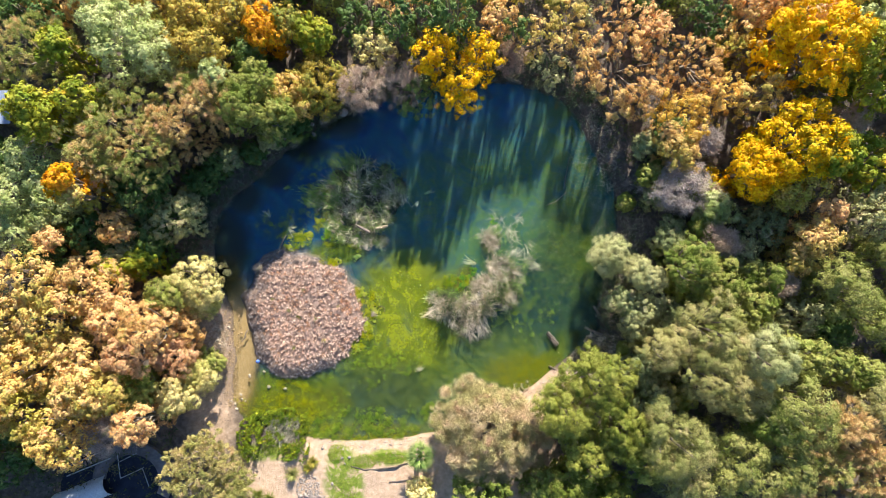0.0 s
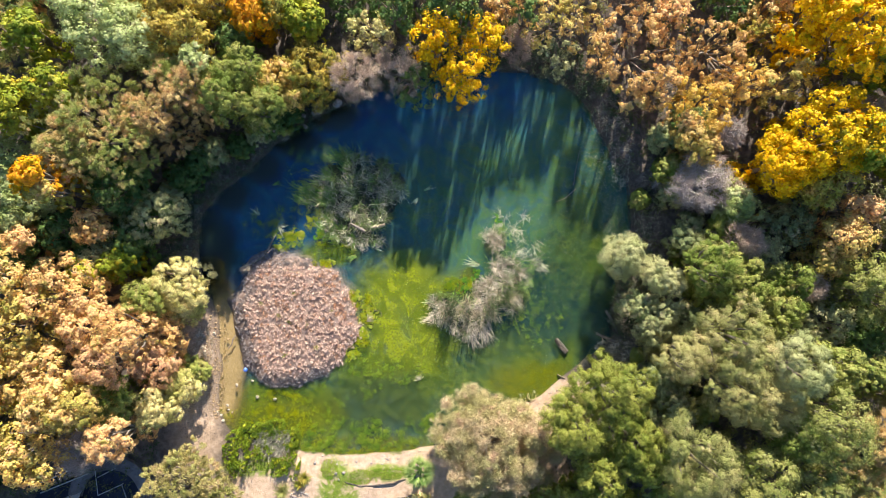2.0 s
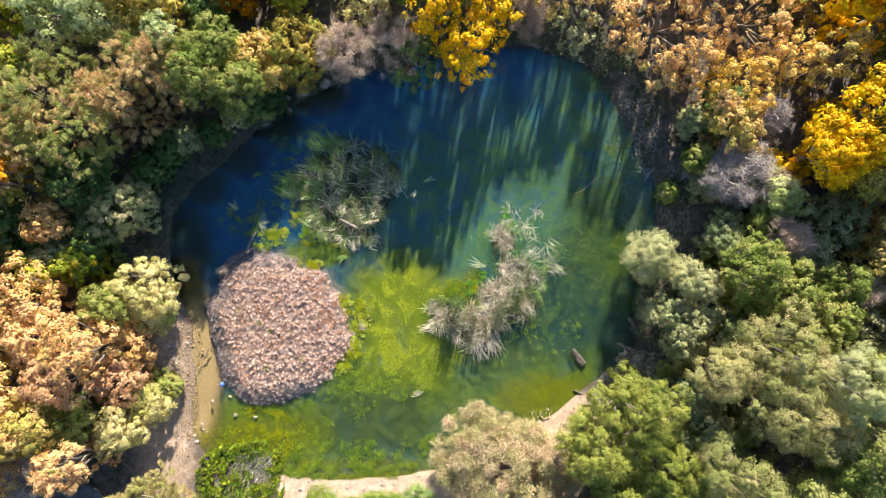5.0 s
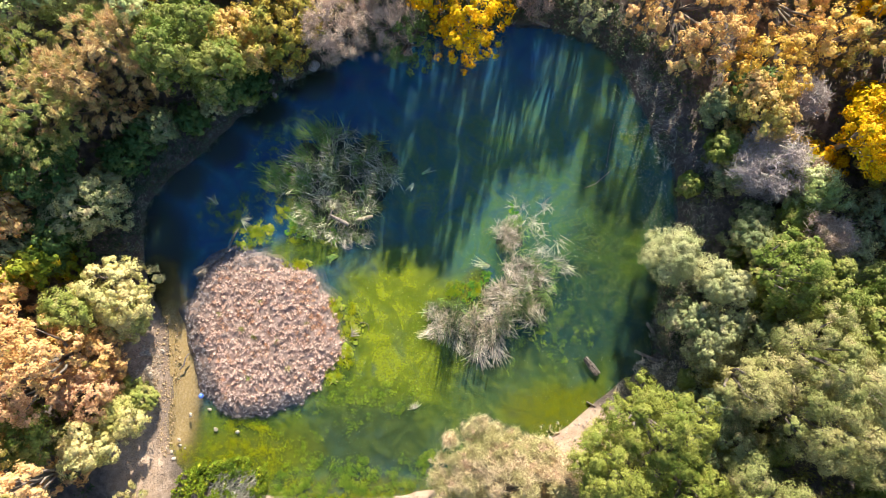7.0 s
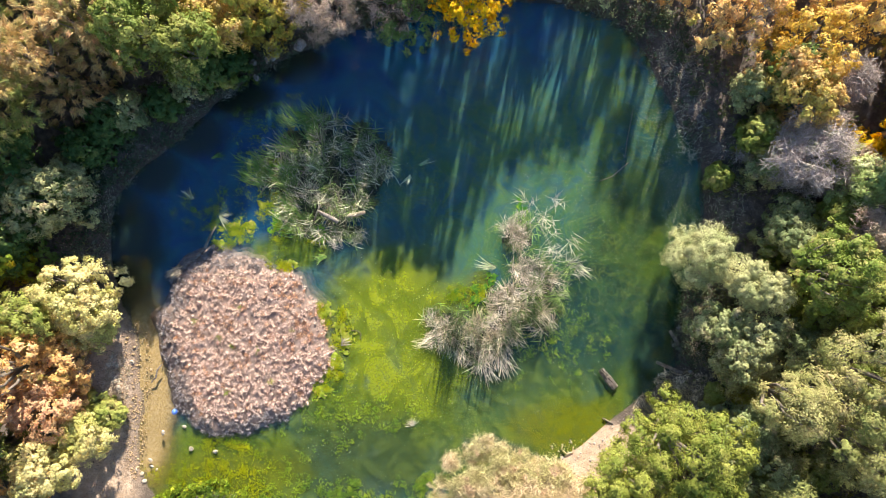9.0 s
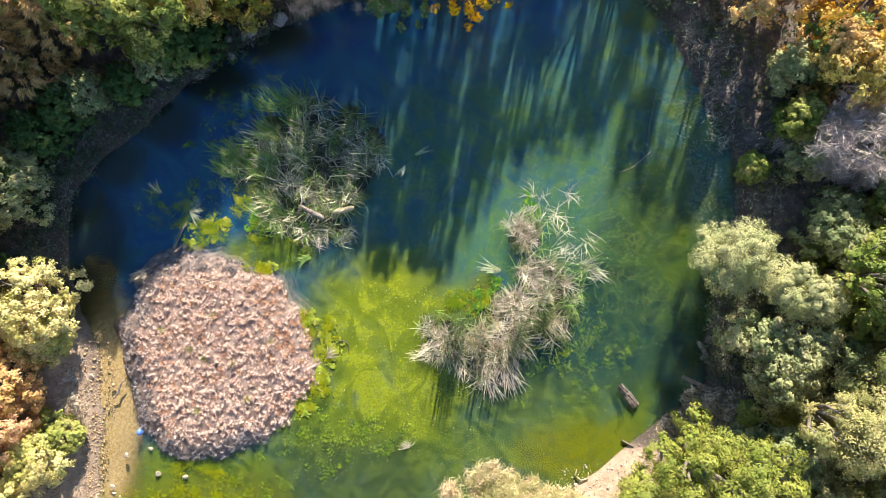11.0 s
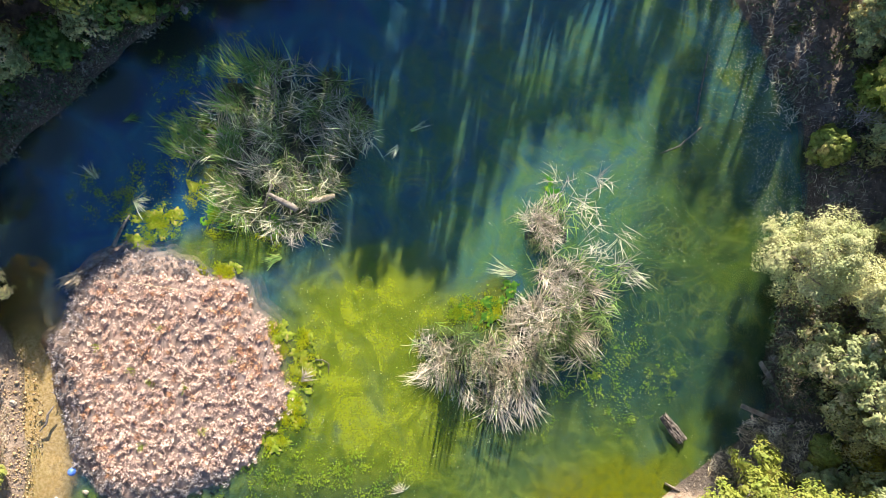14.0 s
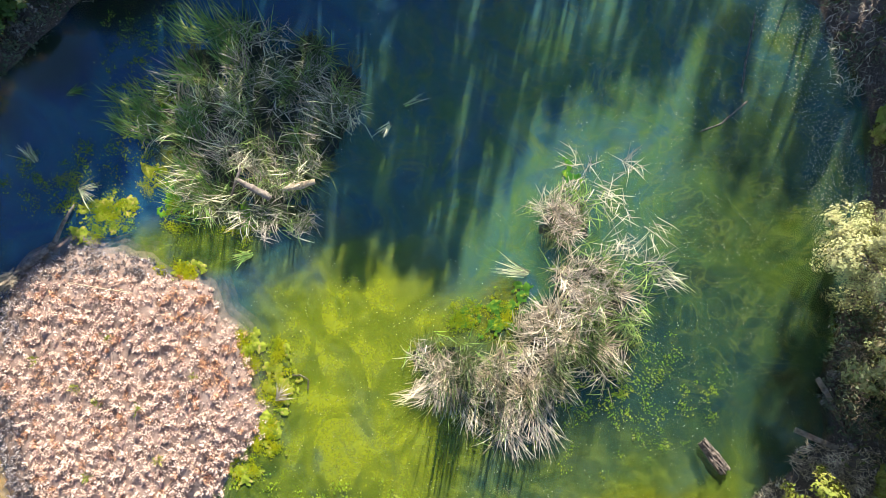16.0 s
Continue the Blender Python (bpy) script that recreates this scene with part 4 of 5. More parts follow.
def in_discs(rng, discs, gap):
    """Points spread over discs (x, y, r)."""
    out = []
    for x, y, r in discs:
        n = max(1, int(math.pi * r * r / gap ** 2))
        a, q = rng.uniform(0, 6.2832, n), r * np.sqrt(rng.random(n))
        spots = np.stack([x + q * np.cos(a), y + q * np.sin(a)], 1)
        full = [noise.noise(Vector((p[0] * 1.1, p[1] * 1.1, 4.0))) + 0.5 * noise.noise(Vector((p[0] * 2.6, p[1] * 2.6, 8.0))) > -0.02 for p in spots]
        out.append(spots[full] if any(full) else spots[:1])
    return np.concatenate(out)


def reed_island(label, discs, beds, seed):
    """beds: (material, part name, discs, gap, blades, length, lean, droop, heading, spread)."""
    rng = np.random.default_rng(seed)
    top = thing("reed_bed", (0, 0, 0), label, "reeds")
    # a ragged sheet just under the water, painted dark for the shaded gaps between reeds
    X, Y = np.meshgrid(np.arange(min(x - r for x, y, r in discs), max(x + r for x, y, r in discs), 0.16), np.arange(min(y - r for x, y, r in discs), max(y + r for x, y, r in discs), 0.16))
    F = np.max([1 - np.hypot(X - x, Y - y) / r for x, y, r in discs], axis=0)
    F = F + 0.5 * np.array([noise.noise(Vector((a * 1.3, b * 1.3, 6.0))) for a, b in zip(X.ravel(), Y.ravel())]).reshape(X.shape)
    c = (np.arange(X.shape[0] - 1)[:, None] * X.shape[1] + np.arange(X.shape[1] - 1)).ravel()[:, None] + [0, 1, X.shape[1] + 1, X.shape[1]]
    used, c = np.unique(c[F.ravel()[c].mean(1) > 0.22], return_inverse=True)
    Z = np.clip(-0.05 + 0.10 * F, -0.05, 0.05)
    part("root_mat", mesh_of("root_mat", np.stack([X.ravel(), Y.ravel(), Z.ravel()], 1)[used], c.reshape(-1, 4)), GAP_SHEET, top, "dark sheet added for the shaded gaps between reeds", smooth=True)
    for mat, name, where, gap, per, length, lean, droop, heading, spread in beds:
        me = reed_patch(rng, in_discs(rng, where, gap), per, length, lean, droop, heading, spread)
        tagged(part(name, me, mat, top), kind="stuff")
    return top


SOUTH = [(4.2, 0.7, 0.95), (4.9, -1.4, 1.1), (4.0, -3.0, 1.0), (5.9, -2.4, 1.0), (5.9, -4.2, 1.0), (3.7, -4.4, 1.3), (2.3, -5.7, 1.5), (0.8, -5.2, 1.2), (-0.3, -4.7, 1.0)]
RIM = [(x + 1.0 * r * math.cos(a), y + 1.0 * r * math.sin(a), 0.35) for x, y, r in SOUTH for a in (0.3, 1.5, 2.8, 4.4)]
SHADY = [(5.9, -2.4, 1.2), (6.0, -4.0, 1.1), (6.6, -0.8, 1.0), (5.2, 1.4, 0.9)]
reed_island("bed of bleached broken reeds standing in the water", SOUTH, [
    (SHADOW_REED, "wet_reeds", SOUTH, 0.34, 20, 0.8, 16, 0.6, None, 1),
    (GREY_REED, "grey_reeds", SOUTH, 0.62, 18, 0.95, 18, 0.7, None, 1),
    (DRY_REED, "dry_reeds", [(x, y, r * 0.9) for x, y, r in SOUTH], 0.42, 30, 1.15, 25, 0.8, None, 1),
    (DRY_REED, "matted_reeds", [(4.3, -2.6, 0.9), (3.6, -3.6, 0.9), (5.2, -2.0, 0.6), (2.4, -5.0, 0.9), (4.4, -4.2, 0.7)], 0.42, 30, 1.1, 9, 0.3, 2.7, 0.9),
    (GREEN_REED, "green_reeds", RIM, 0.50, 9, 1.1, 30, 0.8, None, 1),
    (GREEN_REED, "green_reeds", SHADY, 0.60, 14, 1.0, 26, 0.8, None, 1),
    (DRY_REED, "fringe_reeds", [(2.4, -6.6, 0.9), (1.2, -6.2, 0.7), (3.4, -6.1, 0.7)], 0.46, 20, 1.35, 18, 0.5, -1.5, 0.9),
    (DRY_REED, "fringe_reeds", [(-0.7, -5.0, 0.6), (-0.9, -5.8, 0.4)], 0.42, 18, 1.3, 22, 0.5, -2.3, 0.7),
    (SHADOW_REED, "standing_reeds", [(2.3, -5.5, 1.6), (0.4, -5.2, 1.1), (4.2, -4.8, 1.0), (5.8, -3.8, 1.0)], 0.33, 8, 2.6, 86, 0.15, None, 1),
    (GREY_REED, "sparse_reeds", [(7.4, -0.2, 1.3), (5.6, 2.0, 1.3), (7.0, -1.8, 0.9), (6.0, 0.6, 1.0)], 0.62, 12, 1.1, 20, 0.5, None, 1),
], 21)

NORTH = [(-7.4, 6.8, 1.2), (-9.0, 6.2, 1.0), (-5.4, 6.3, 1.3), (-4.1, 5.6, 1.0), (-10.4, 4.5, 1.0), (-8.6, 4.5, 1.3), (-6.6, 4.8, 1.5), (-4.6, 4.4, 1.2), (-8.6, 2.9, 1.2),
         (-6.6, 3.0, 1.4), (-5.2, 3.0, 1.0), (-8.2, 1.6, 1.1), (-6.6, 1.4, 1.1), (-5.7, 0.8, 0.7)]
reed_island("tangled bed of grey-green reeds with fallen wood in the water", NORTH, [
    (SHADOW_REED, "wet_reeds", NORTH, 0.34, 16, 0.9, 22, 0.7, None, 1),
    (GREY_REED, "grey_reeds", NORTH, 0.62, 18, 1.0, 22, 0.7, None, 1),
    (SHADE_REED, "pale_reeds", NORTH, 0.80, 16, 1.2, 38, 0.9, None, 1),
    (GREEN_REED, "green_reeds", NORTH, 0.72, 16, 1.25, 38, 0.9, None, 1),
    (SHADE_REED, "standing_reeds", [(-6.5, 2.2, 2.0), (-8.6, 2.6, 1.4), (-4.9, 4.0, 1.4)], 0.70, 7, 2.4, 80, 0.2, None, 1),
    (GREEN_REED, "leaning_reeds", [(-10.2, 4.4, 1.2), (-11.3, 4.4, 0.8), (-8.9, 6.6, 1.2), (-7.4, 7.4, 0.9), (-9.0, 1.6, 0.9), (-9.4, 3.0, 0.8)], 0.42, 16, 1.5, 34, 0.6, 2.4, 0.6),
    (DRY_REED, "dry_reeds", [(-8.6, 3.4, 1.2), (-7.6, 2.4, 1.0), (-6.2, 2.4, 1.2), (-9.6, 5.2, 0.8), (-7.4, 6.6, 0.7), (-4.6, 4.2, 1.0), (-9.2, 1.5, 0.5)], 0.48, 16, 1.1, 28, 0.6, 2.0, 0.7),
], 22)


def reed_tuft(x, y, mat, per, length, lean, label, heading=None, spread=1.0, seed=1):
    rng = np.random.default_rng(seed)
    me = reed_patch(rng, np.zeros((1, 2)), per, length, lean, 0.6, heading, spread, 0.030, 0.06)
    top = part("reed_tuft", me, mat)
    top.matrix_basis = pose(x, y, 0)
    return tagged(top, label, "reeds", "loose reed tufts")


reed_tuft(2.9, -1.3, SHADE_REED, 26, 1.5, 14, "flattened burst of pale reeds on the water", 3.0, 0.6, 31)
reed_tuft(-2.0, -10.7, DRY_REED, 22, 1.0, 32, "small tuft of pale reeds standing alone", 3.6, 1.5, 32)
reed_tuft(-2.2, 4.2, SHADE_REED, 14, 1.5, 25, "thin tuft of grey-green reeds", -1.7, 0.7, 33)
reed_tuft(-1.6, 4.9, SHADE_REED, 9, 1.3, 18, "thin tuft of grey-green reeds", 0.2, 0.5, 34)
reed_tuft(-15.3, 2.9, SHADE_REED, 24, 1.2, 45, "tuft of green reeds in dark water", 1.8, 0.8, 35)
reed_tuft(-13.6, 1.8, SHADE_REED, 22, 1.2, 24, "low tuft of green reeds in dark water", 0.3, 1.2, 36)
reed_tuft(-14.0, 5.4, GREEN_REED, 22, 1.3, 16, "low tuft of green reeds in dark water", 0.2, 0.6, 37)
reed_tuft(-7.3, -0.6, GREEN_REED, 34, 1.1, 20, "flat spray of green reeds", 3.0, 0.7, 38)
reed_tuft(-6.3, -5.9, DRY_REED, 30, 0.8, 30, "straw-coloured tuft at the islet's edge", 0.1, 1.2, 39)
reed_tuft(8.0, -1.2, SHADE_REED, 7, 1.6, 12, "thin bent reeds lying on the water", -0.9, 0.6, 40)

# ---- wood, boards and stones ----
GREY_WOOD = surface("weathered_grey_wood", (0.15, 0.12, 0.10), (0.36, 0.30, 0.25), 7.0, 0.85, 0.6, bump_scale=40)
DARK_WOOD = surface("dark_wet_wood", (0.05, 0.04, 0.035), (0.26, 0.21, 0.17), 6.0, 0.7, 0.7, bump_scale=30)
PALE_WOOD = surface("pale_bleached_wood", (0.34, 0.26, 0.17), (0.60, 0.48, 0.33), 9.0, 0.85, 0.7)
STONE = surface("pale_weathered_stone", (0.28, 0.24, 0.21), (0.52, 0.44, 0.38), 6.0, 0.85, 0.5)
WHITE_STONE = surface("white_pebble_stone", (0.36, 0.29, 0.21), (0.62, 0.52, 0.40), 9.0, 0.8, 0.3)


def limb(name, points, label, category, mat, sides=9, rough=0.12):
    """A log, branch or stick through (x, y, z, radius), with an uneven bark."""
    run = []
    for a, b in zip(points, points[1:]):
        for t in np.linspace(0, 1, 5, endpoint=False):
            p = np.array(a) * (1 - t) + np.array(b) * t
            p[:3] += p[3] * rough * 2 * np.array([noise.noise(Vector(p[:3]) * 3 + Vector((k, 0, 0))) for k in (0, 9, 17)])
            run.append((tuple(p[:3]), p[3] * (1 + rough * noise.noise(Vector(p[:3]) * 7))))
    run.append((points[-1][:3], points[-1][3]))
    return tagged(part(name, tubes(name, [run], sides), mat, smooth=True), label, category)


def board(name, a, b, width, thick, z, label, mat, edge=False):
    """A worn board between two points of the plan, flat or on its edge."""
    length = math.hypot(b[0] - a[0], b[1] - a[1])
    bm = bmesh.new()
    bmesh.ops.create_cube(bm, size=1.0)
    sy, sz = (thick, width) if edge else (width, thick)
    bmesh.ops.scale(bm, vec=(length, sy, sz), verts=bm.verts)
    bmesh.ops.subdivide_edges(bm, edges=[e for e in bm.edges if abs(e.verts[0].co.x - e.verts[1].co.x) > 0.1], cuts=6)
    bmesh.ops.bevel(bm, geom=bm.edges[:], offset=0.008, segments=1, affect="EDGES", clamp_overlap=True)
    for v in bm.verts:
        v.co.y += 0.012 * noise.noise(v.co * 2.3)
        v.co.z += 0.010 * noise.noise(v.co * 3.1 + Vector((5, 0, 0)))
    ob = part(name, bm, mat)
    ob.matrix_basis = pose((a[0] + b[0]) / 2, (a[1] + b[1]) / 2, z, 0, 2, math.degrees(math.atan2(b[1] - a[1], b[0] - a[0])))
    return tagged(ob, label, "board", "bank boards")


def stone_mesh(seed, detail=2):
    bm = bmesh.new()
    bmesh.ops.create_icosphere(bm, subdivisions=detail, radius=1.0)
    for v in bm.verts:
        v.co *= 1 + 0.55 * noise.noise(v.co * 1.1 + Vector((seed * 7.1, 0, 0))) + 0.2 * noise.noise(v.co * 3.0 + Vector((0, seed, 0)))
    me = bpy.data.meshes.new("stone")
    bm.to_mesh(me)
    bm.free()
    return me


STONES = [stone_mesh(k) for k in range(5)]
for me in STONES:
    me.materials.append(STONE)
PEBBLES = [stone_mesh(k + 10) for k in range(4)]
for me in PEBBLES:
    me.materials.append(WHITE_STONE)


def stone(x, y, size, label, meshes, group):
    k = int(abs(x * 13 + y * 7) * 10)
    z = max(float(land_height(np.array([x]), np.array([y]))[0]), -0.02)
    ob = new("rock" if size > 0.2 else "stone", meshes[k % len(meshes)])
    ob.matrix_basis = pose(x, y, z + size * (0.75 if meshes is STONES and y > 0 else 0.2), k % 40 - 20, k % 30 - 15, k * 37 % 360) @ Matrix.Diagonal((size, size * (0.7 + k % 4 * 0.08), size * 0.6, 1))
    return tagged(ob, label, "stone", group)




def split_log(a, b, width, thick, label):
    """A flat weathered length of split trunk with torn ends and a grain along it."""
    length = math.hypot(b[0] - a[0], b[1] - a[1])
    bm = bmesh.new()
    bmesh.ops.create_grid(bm, x_segments=26, y_segments=9, size=0.5)
    for v in bm.verts:
        u, w = v.co.x * 2, v.co.y * 2
        torn = 0.12 * noise.noise(Vector((w * 5, 3, u))) * (abs(u) > 0.9)
        narrow = 1 - 0.25 * max(0, -u) - 0.15 * noise.noise(Vector((u * 2, 8, 0)))
        v.co = Vector((length * (u / 2 + torn), width * w / 2 * narrow,
                       thick * math.sqrt(max(0.02, 1 - w * w)) * (0.7 + 0.5 * noise.noise(Vector((u * 1.5, w * 6, 1)))) + 0.03 * noise.noise(Vector((u * 3, w * 14, 4)))))
    bmesh.ops.solidify(bm, geom=bm.faces[:], thickness=0.08)
    ob = part("floating_log", bm, DARK_WOOD)
    ob.matrix_basis = pose((a[0] + b[0]) / 2, (a[1] + b[1]) / 2, 0.06, 0, 0, math.degrees(math.atan2(b[1] - a[1], b[0] - a[0])))
    return tagged(ob, label, "log")


split_log((9.23, -7.38), (10.07, -8.47), 0.46, 0.2, "dark split log lying in the green water")
limb("broken_snag", [(9.29, -7.48, 0.05, 0.06), (9.19, -7.27, 0.30, 0.02)], "short broken snag on a sunken log", "branch", DARK_WOOD, 6, 0.2)
board("board", (13.26, -5.03), (13.77, -5.85), 0.18, 0.06, 0.30, "weathered grey board at the pond's edge", GREY_WOOD)
board("board", (13.81, -5.89), (14.47, -7.29), 0.40, 0.06, 0.12, "dark wet board on edge holding the bank", DARK_WOOD, True)
board("board", (12.45, -6.89), (14.02, -7.58), 0.19, 0.06, 0.30, "weathered grey board at the pond's edge", GREY_WOOD)
limb("post", [(14.43, -7.46, -0.3, 0.12), (14.49, -7.50, 0.5, 0.11)], "short grey timber post at the bank", "post", GREY_WOOD, 8, 0.1)
limb("driftwood", [(-16.14, -1.39, 0.12, 0.07), (-15.25, -0.84, 0.16, 0.11), (-14.51, -0.13, 0.12, 0.09), (-14.23, 0.56, 0.10, 0.07), (-13.85, 1.24, 0.05, 0.03)], "grey bent driftwood log beside the islet", "log", GREY_WOOD)
rng = np.random.default_rng(61)
fray = np.array([(-16.11, -1.41, 0.14)]) + rng.normal(0, 0.09, (130, 3)) * [1, 1, 0.6]
aim = unit(np.array([[-0.85, -0.55, -0.05]]) + rng.normal(0, 0.28, (130, 3)))
frayed = tagged(part("frayed_stump", blade_mesh("frayed_stump", fray, aim, rng.uniform(0.35, 0.85, 130), rng.uniform(0.05, 0.09, 130), rng.uniform(0.0, 0.2, 130)), PALE_WOOD),
                "pale frayed fibrous end of a fallen palm log", "stump")
limb("stick", [(-17.80, -8.17, 0.04, 0.035), (-17.50, -7.87, 0.10, 0.05), (-17.39, -7.43, 0.12, 0.05), (-17.14, -7.07, 0.10, 0.03)], "pale bent stick on the gravel shallows", "stick", GREY_WOOD, 8)
limb("stick", [(-13.59, -1.59, 0.80, 0.02), (-12.43, -1.80, 0.84, 0.025), (-11.27, -1.97, 0.80, 0.015)], "thin pale stick lying on the dry islet plants", "stick", PALE_WOOD, 6)
limb("twig", [(-5.77, -5.05, 0.01, 0.02), (-5.45, -5.05, 0.03, 0.03), (-5.16, -5.21, 0.03, 0.03), (-5.18, -5.63, 0.01, 0.02)], "dark curled twig floating beside the islet", "twig", DARK_WOOD, 6)
limb("log", [(-7.67, 2.13, 0.55, 0.07), (-7.06, 1.80, 0.50, 0.13), (-6.44, 1.44, 0.42, 0.12)], "grey fallen log among the reeds", "log", GREY_WOOD)
limb("branch", [(-7.46, 2.51, 0.60, 0.05), (-7.63, 2.09, 0.56, 0.06), (-7.88, 1.50, 0.40, 0.03)], "grey dead branch among the reeds", "branch", GREY_WOOD, 7)
limb("log", [(-5.91, 1.75, 0.45, 0.10), (-5.28, 1.92, 0.48, 0.14), (-4.82, 2.04, 0.42, 0.09)], "pale broken stump among the reeds", "log", PALE_WOOD, 9, 0.15)
limb("log", [(5.30, 15.19, 0.25, 0.10), (6.05, 14.94, 0.25, 0.13), (6.90, 14.64, 0.12, 0.10)], "grey log lying at the shaded bank", "log", GREY_WOOD)
limb("sunken_branch", [(10.7, 5.3, -0.03, 0.03), (10.85, 6.4, -0.02, 0.045), (11.2, 8.2, -0.03, 0.03)], "dark thin branch lying in the water", "branch", DARK_WOOD, 6, 0.3)
limb("sunken_branch", [(9.2, 3.9, -0.03, 0.02), (10.0, 4.2, -0.03, 0.035), (10.9, 5.0, -0.02, 0.03)], "dark curved branch lying in the water", "branch", DARK_WOOD, 6, 0.3)
limb("curved_branch", [(6.97, -11.84, 0.08, 0.03), (6.86, -12.18, 0.10, 0.045), (7.17, -12.42, 0.12, 0.05), (7.54, -12.35, 0.10, 0.045), (7.58, -12.01, 0.05, 0.03)], "pale curved branch at the muddy bank", "branch", PALE_WOOD, 8)
limb("stick", [(9.34, -10.31, 0.06, 0.05), (9.95, -10.65, 0.10, 0.06)], "dark short stick at the water's edge", "stick", DARK_WOOD, 7)
limb("log", [(-8.10, -19.04, 0.42, 0.05), (-6.95, -19.39, 0.45, 0.07), (-5.60, -19.29, 0.48, 0.08), (-4.20, -19.09, 0.5, 0.07), (-3.10, -18.74, 0.5, 0.04)], "dark fallen trunk along the sandy bank", "log", DARK_WOOD, 8, 0.3)
limb("branch", [(-4.70, -20.39, 0.55, 0.03), (-3.20, -20.19, 0.58, 0.04), (-1.60, -19.84, 0.58, 0.025)], "thin dead branch on the sand", "branch", GREY_WOOD, 6)
limb("branch", [(15.00, 9.08, 0.25, 0.05), (15.54, 9.48, 0.45, 0.06), (16.48, 9.67, 0.35, 0.02)], "dark fallen branch on the shaded bank", "branch", DARK_WOOD, 7)
limb("branch", [(13.55, 10.69, 0.2, 0.05), (14.05, 9.33, 0.4, 0.05), (15.24, 9.67, 0.35, 0.02)], "dark fallen branch on the shaded bank", "branch", DARK_WOOD, 7)

for x, y, s in [(-8.73, 11.95, 0.4), (-10.26, 11.44, 0.4), (-10.64, 11.17, 0.26), (-12.00, 10.67, 0.30), (-11.49, 10.94, 0.22), (-13.91, 9.93, 0.32),
                (-17.70, 8.13, 0.26), (-18.56, 7.28, 0.28), (-18.73, 7.83, 0.2), (-12.41, 10.84, 0.22), (-11.39, 10.12, 0.22), (-17.98, 8.41, 0.2)]:
    stone(x, y, s, "grey rock on the shaded bank", STONES, "bank rocks")
for x, y, s in [(-20.15, -7.05, 0.17), (-19.85, -6.96, 0.15), (-19.71, -7.10, 0.16), (-18.91, -6.91, 0.14), (-20.04, -6.55, 0.1), (-19.85, -7.54, 0.1),
                (-19.79, -7.98, 0.17), (-19.60, -8.39, 0.16), (-17.11, -11.21, 0.15), (-17.87, -12.87, 0.14), (-17.78, -13.26, 0.12), (-18.39, -13.69, 0.13),
                (-18.22, -14.13, 0.14), (-17.48, -13.43, 0.1), (-18.69, -13.43, 0.1), (-15.41, -12.18, 0.15), (-13.94, -12.35, 0.17), (-15.82, -10.85, 0.13)]:
    stone(x, y, s, "pale stone in the gravel shallows", PEBBLES, "shore stones")
for x, y, s in [(-8.85, -18.34, 0.15), (-8.20, -18.29, 0.16), (-8.60, -18.84, 0.1), (-10.60, -17.54, 0.14), (-9.70, -20.54, 0.13), (-7.20, -17.44, 0.1), (-4.70, -17.19, 0.1), (-5.95, -17.54, 0.11)]:
    stone(x, y, s, "tan stone on the sandy bank", STONES, "bank stones")

BLUE = surface("faded_blue_plastic", (0.06, 0.14, 0.55), (0.16, 0.30, 0.75), 12.0, 0.35, 0.05, spec=0.5)
bm = bmesh.new()
bmesh.ops.create_uvsphere(bm, u_segments=20, v_segments=12, radius=0.17)
for v in bm.verts:
    v.co *= 1 + 0.05 * noise.noise(v.co * 9)
toy = part("plastic_ball", bm, BLUE, smooth=True)
toy.matrix_basis = pose(-16.34, -9.92, 0.12)
tagged(toy, "faded blue plastic ball at the islet's muddy edge", "ball")


def gravel(name, label, spots, n, size, mat, seed):
    """Small stones scattered over ellipses (x, y, rx, ry)."""
    rng = np.random.default_rng(seed)
    base = np.array([(1, 0, 0), (0, 1, 0), (-1, 0, 0), (0, -1, 0), (0, 0, 0.7), (0, 0, -0.7)], dtype=float)
    tri = np.array([(0, 1, 4), (1, 2, 4), (2, 3, 4), (3, 0, 4), (1, 0, 5), (2, 1, 5), (3, 2, 5), (0, 3, 5)])
    at = []
    for x, y, rx, ry in spots:
        a, q = rng.uniform(0, 6.2832, n), np.sqrt(rng.random(n))
        at.append(np.stack([x + rx * q * np.cos(a), y + ry * q * np.sin(a)], 1))
    at = np.concatenate(at)
    z = np.maximum(land_height(at[:, 0], at[:, 1]), -0.03)
    s = size * rng.lognormal(0, 0.45, (len(at), 1, 1))
    turn = rng.uniform(0, 6.28, len(at))
    wob = base[None] * rng.uniform(0.6, 1.2, (len(at), 6, 1)) * s
    x = wob[..., 0] * np.cos(turn)[:, None] - wob[..., 1] * np.sin(turn)[:, None]
    y = wob[..., 0] * np.sin(turn)[:, None] + wob[..., 1] * np.cos(turn)[:, None]
    v = np.stack([x + at[:, :1], y + at[:, 1:], wob[..., 2] + z[:, None] + s[:, 0] * 0.2], -1).reshape(-1, 3)
    f = (np.arange(len(at))[:, None, None] * 6 + tri[None]).reshape(-1, 3)
    return tagged(part(name, mesh_of(name, v, f), mat), label, "gravel", kind="stuff")


gravel("shore_gravel", "grey gravel along the sandy shore", [(-7.5, -17.3, 3.4, 0.45), (-3.0, -17.0, 2.6, 0.35), (1.5, -16.0, 2.0, 0.5), (8.4, -12.2, 2.4, 0.7)], 220, 0.035, STONE, 71)
gravel("path_gravel", "white gravel path running up from the pond", [(-11.80, -21.04, 1.0, 1.5), (-11.20, -22.19, 1.0, 1.2)], 500, 0.055, STONE, 72)
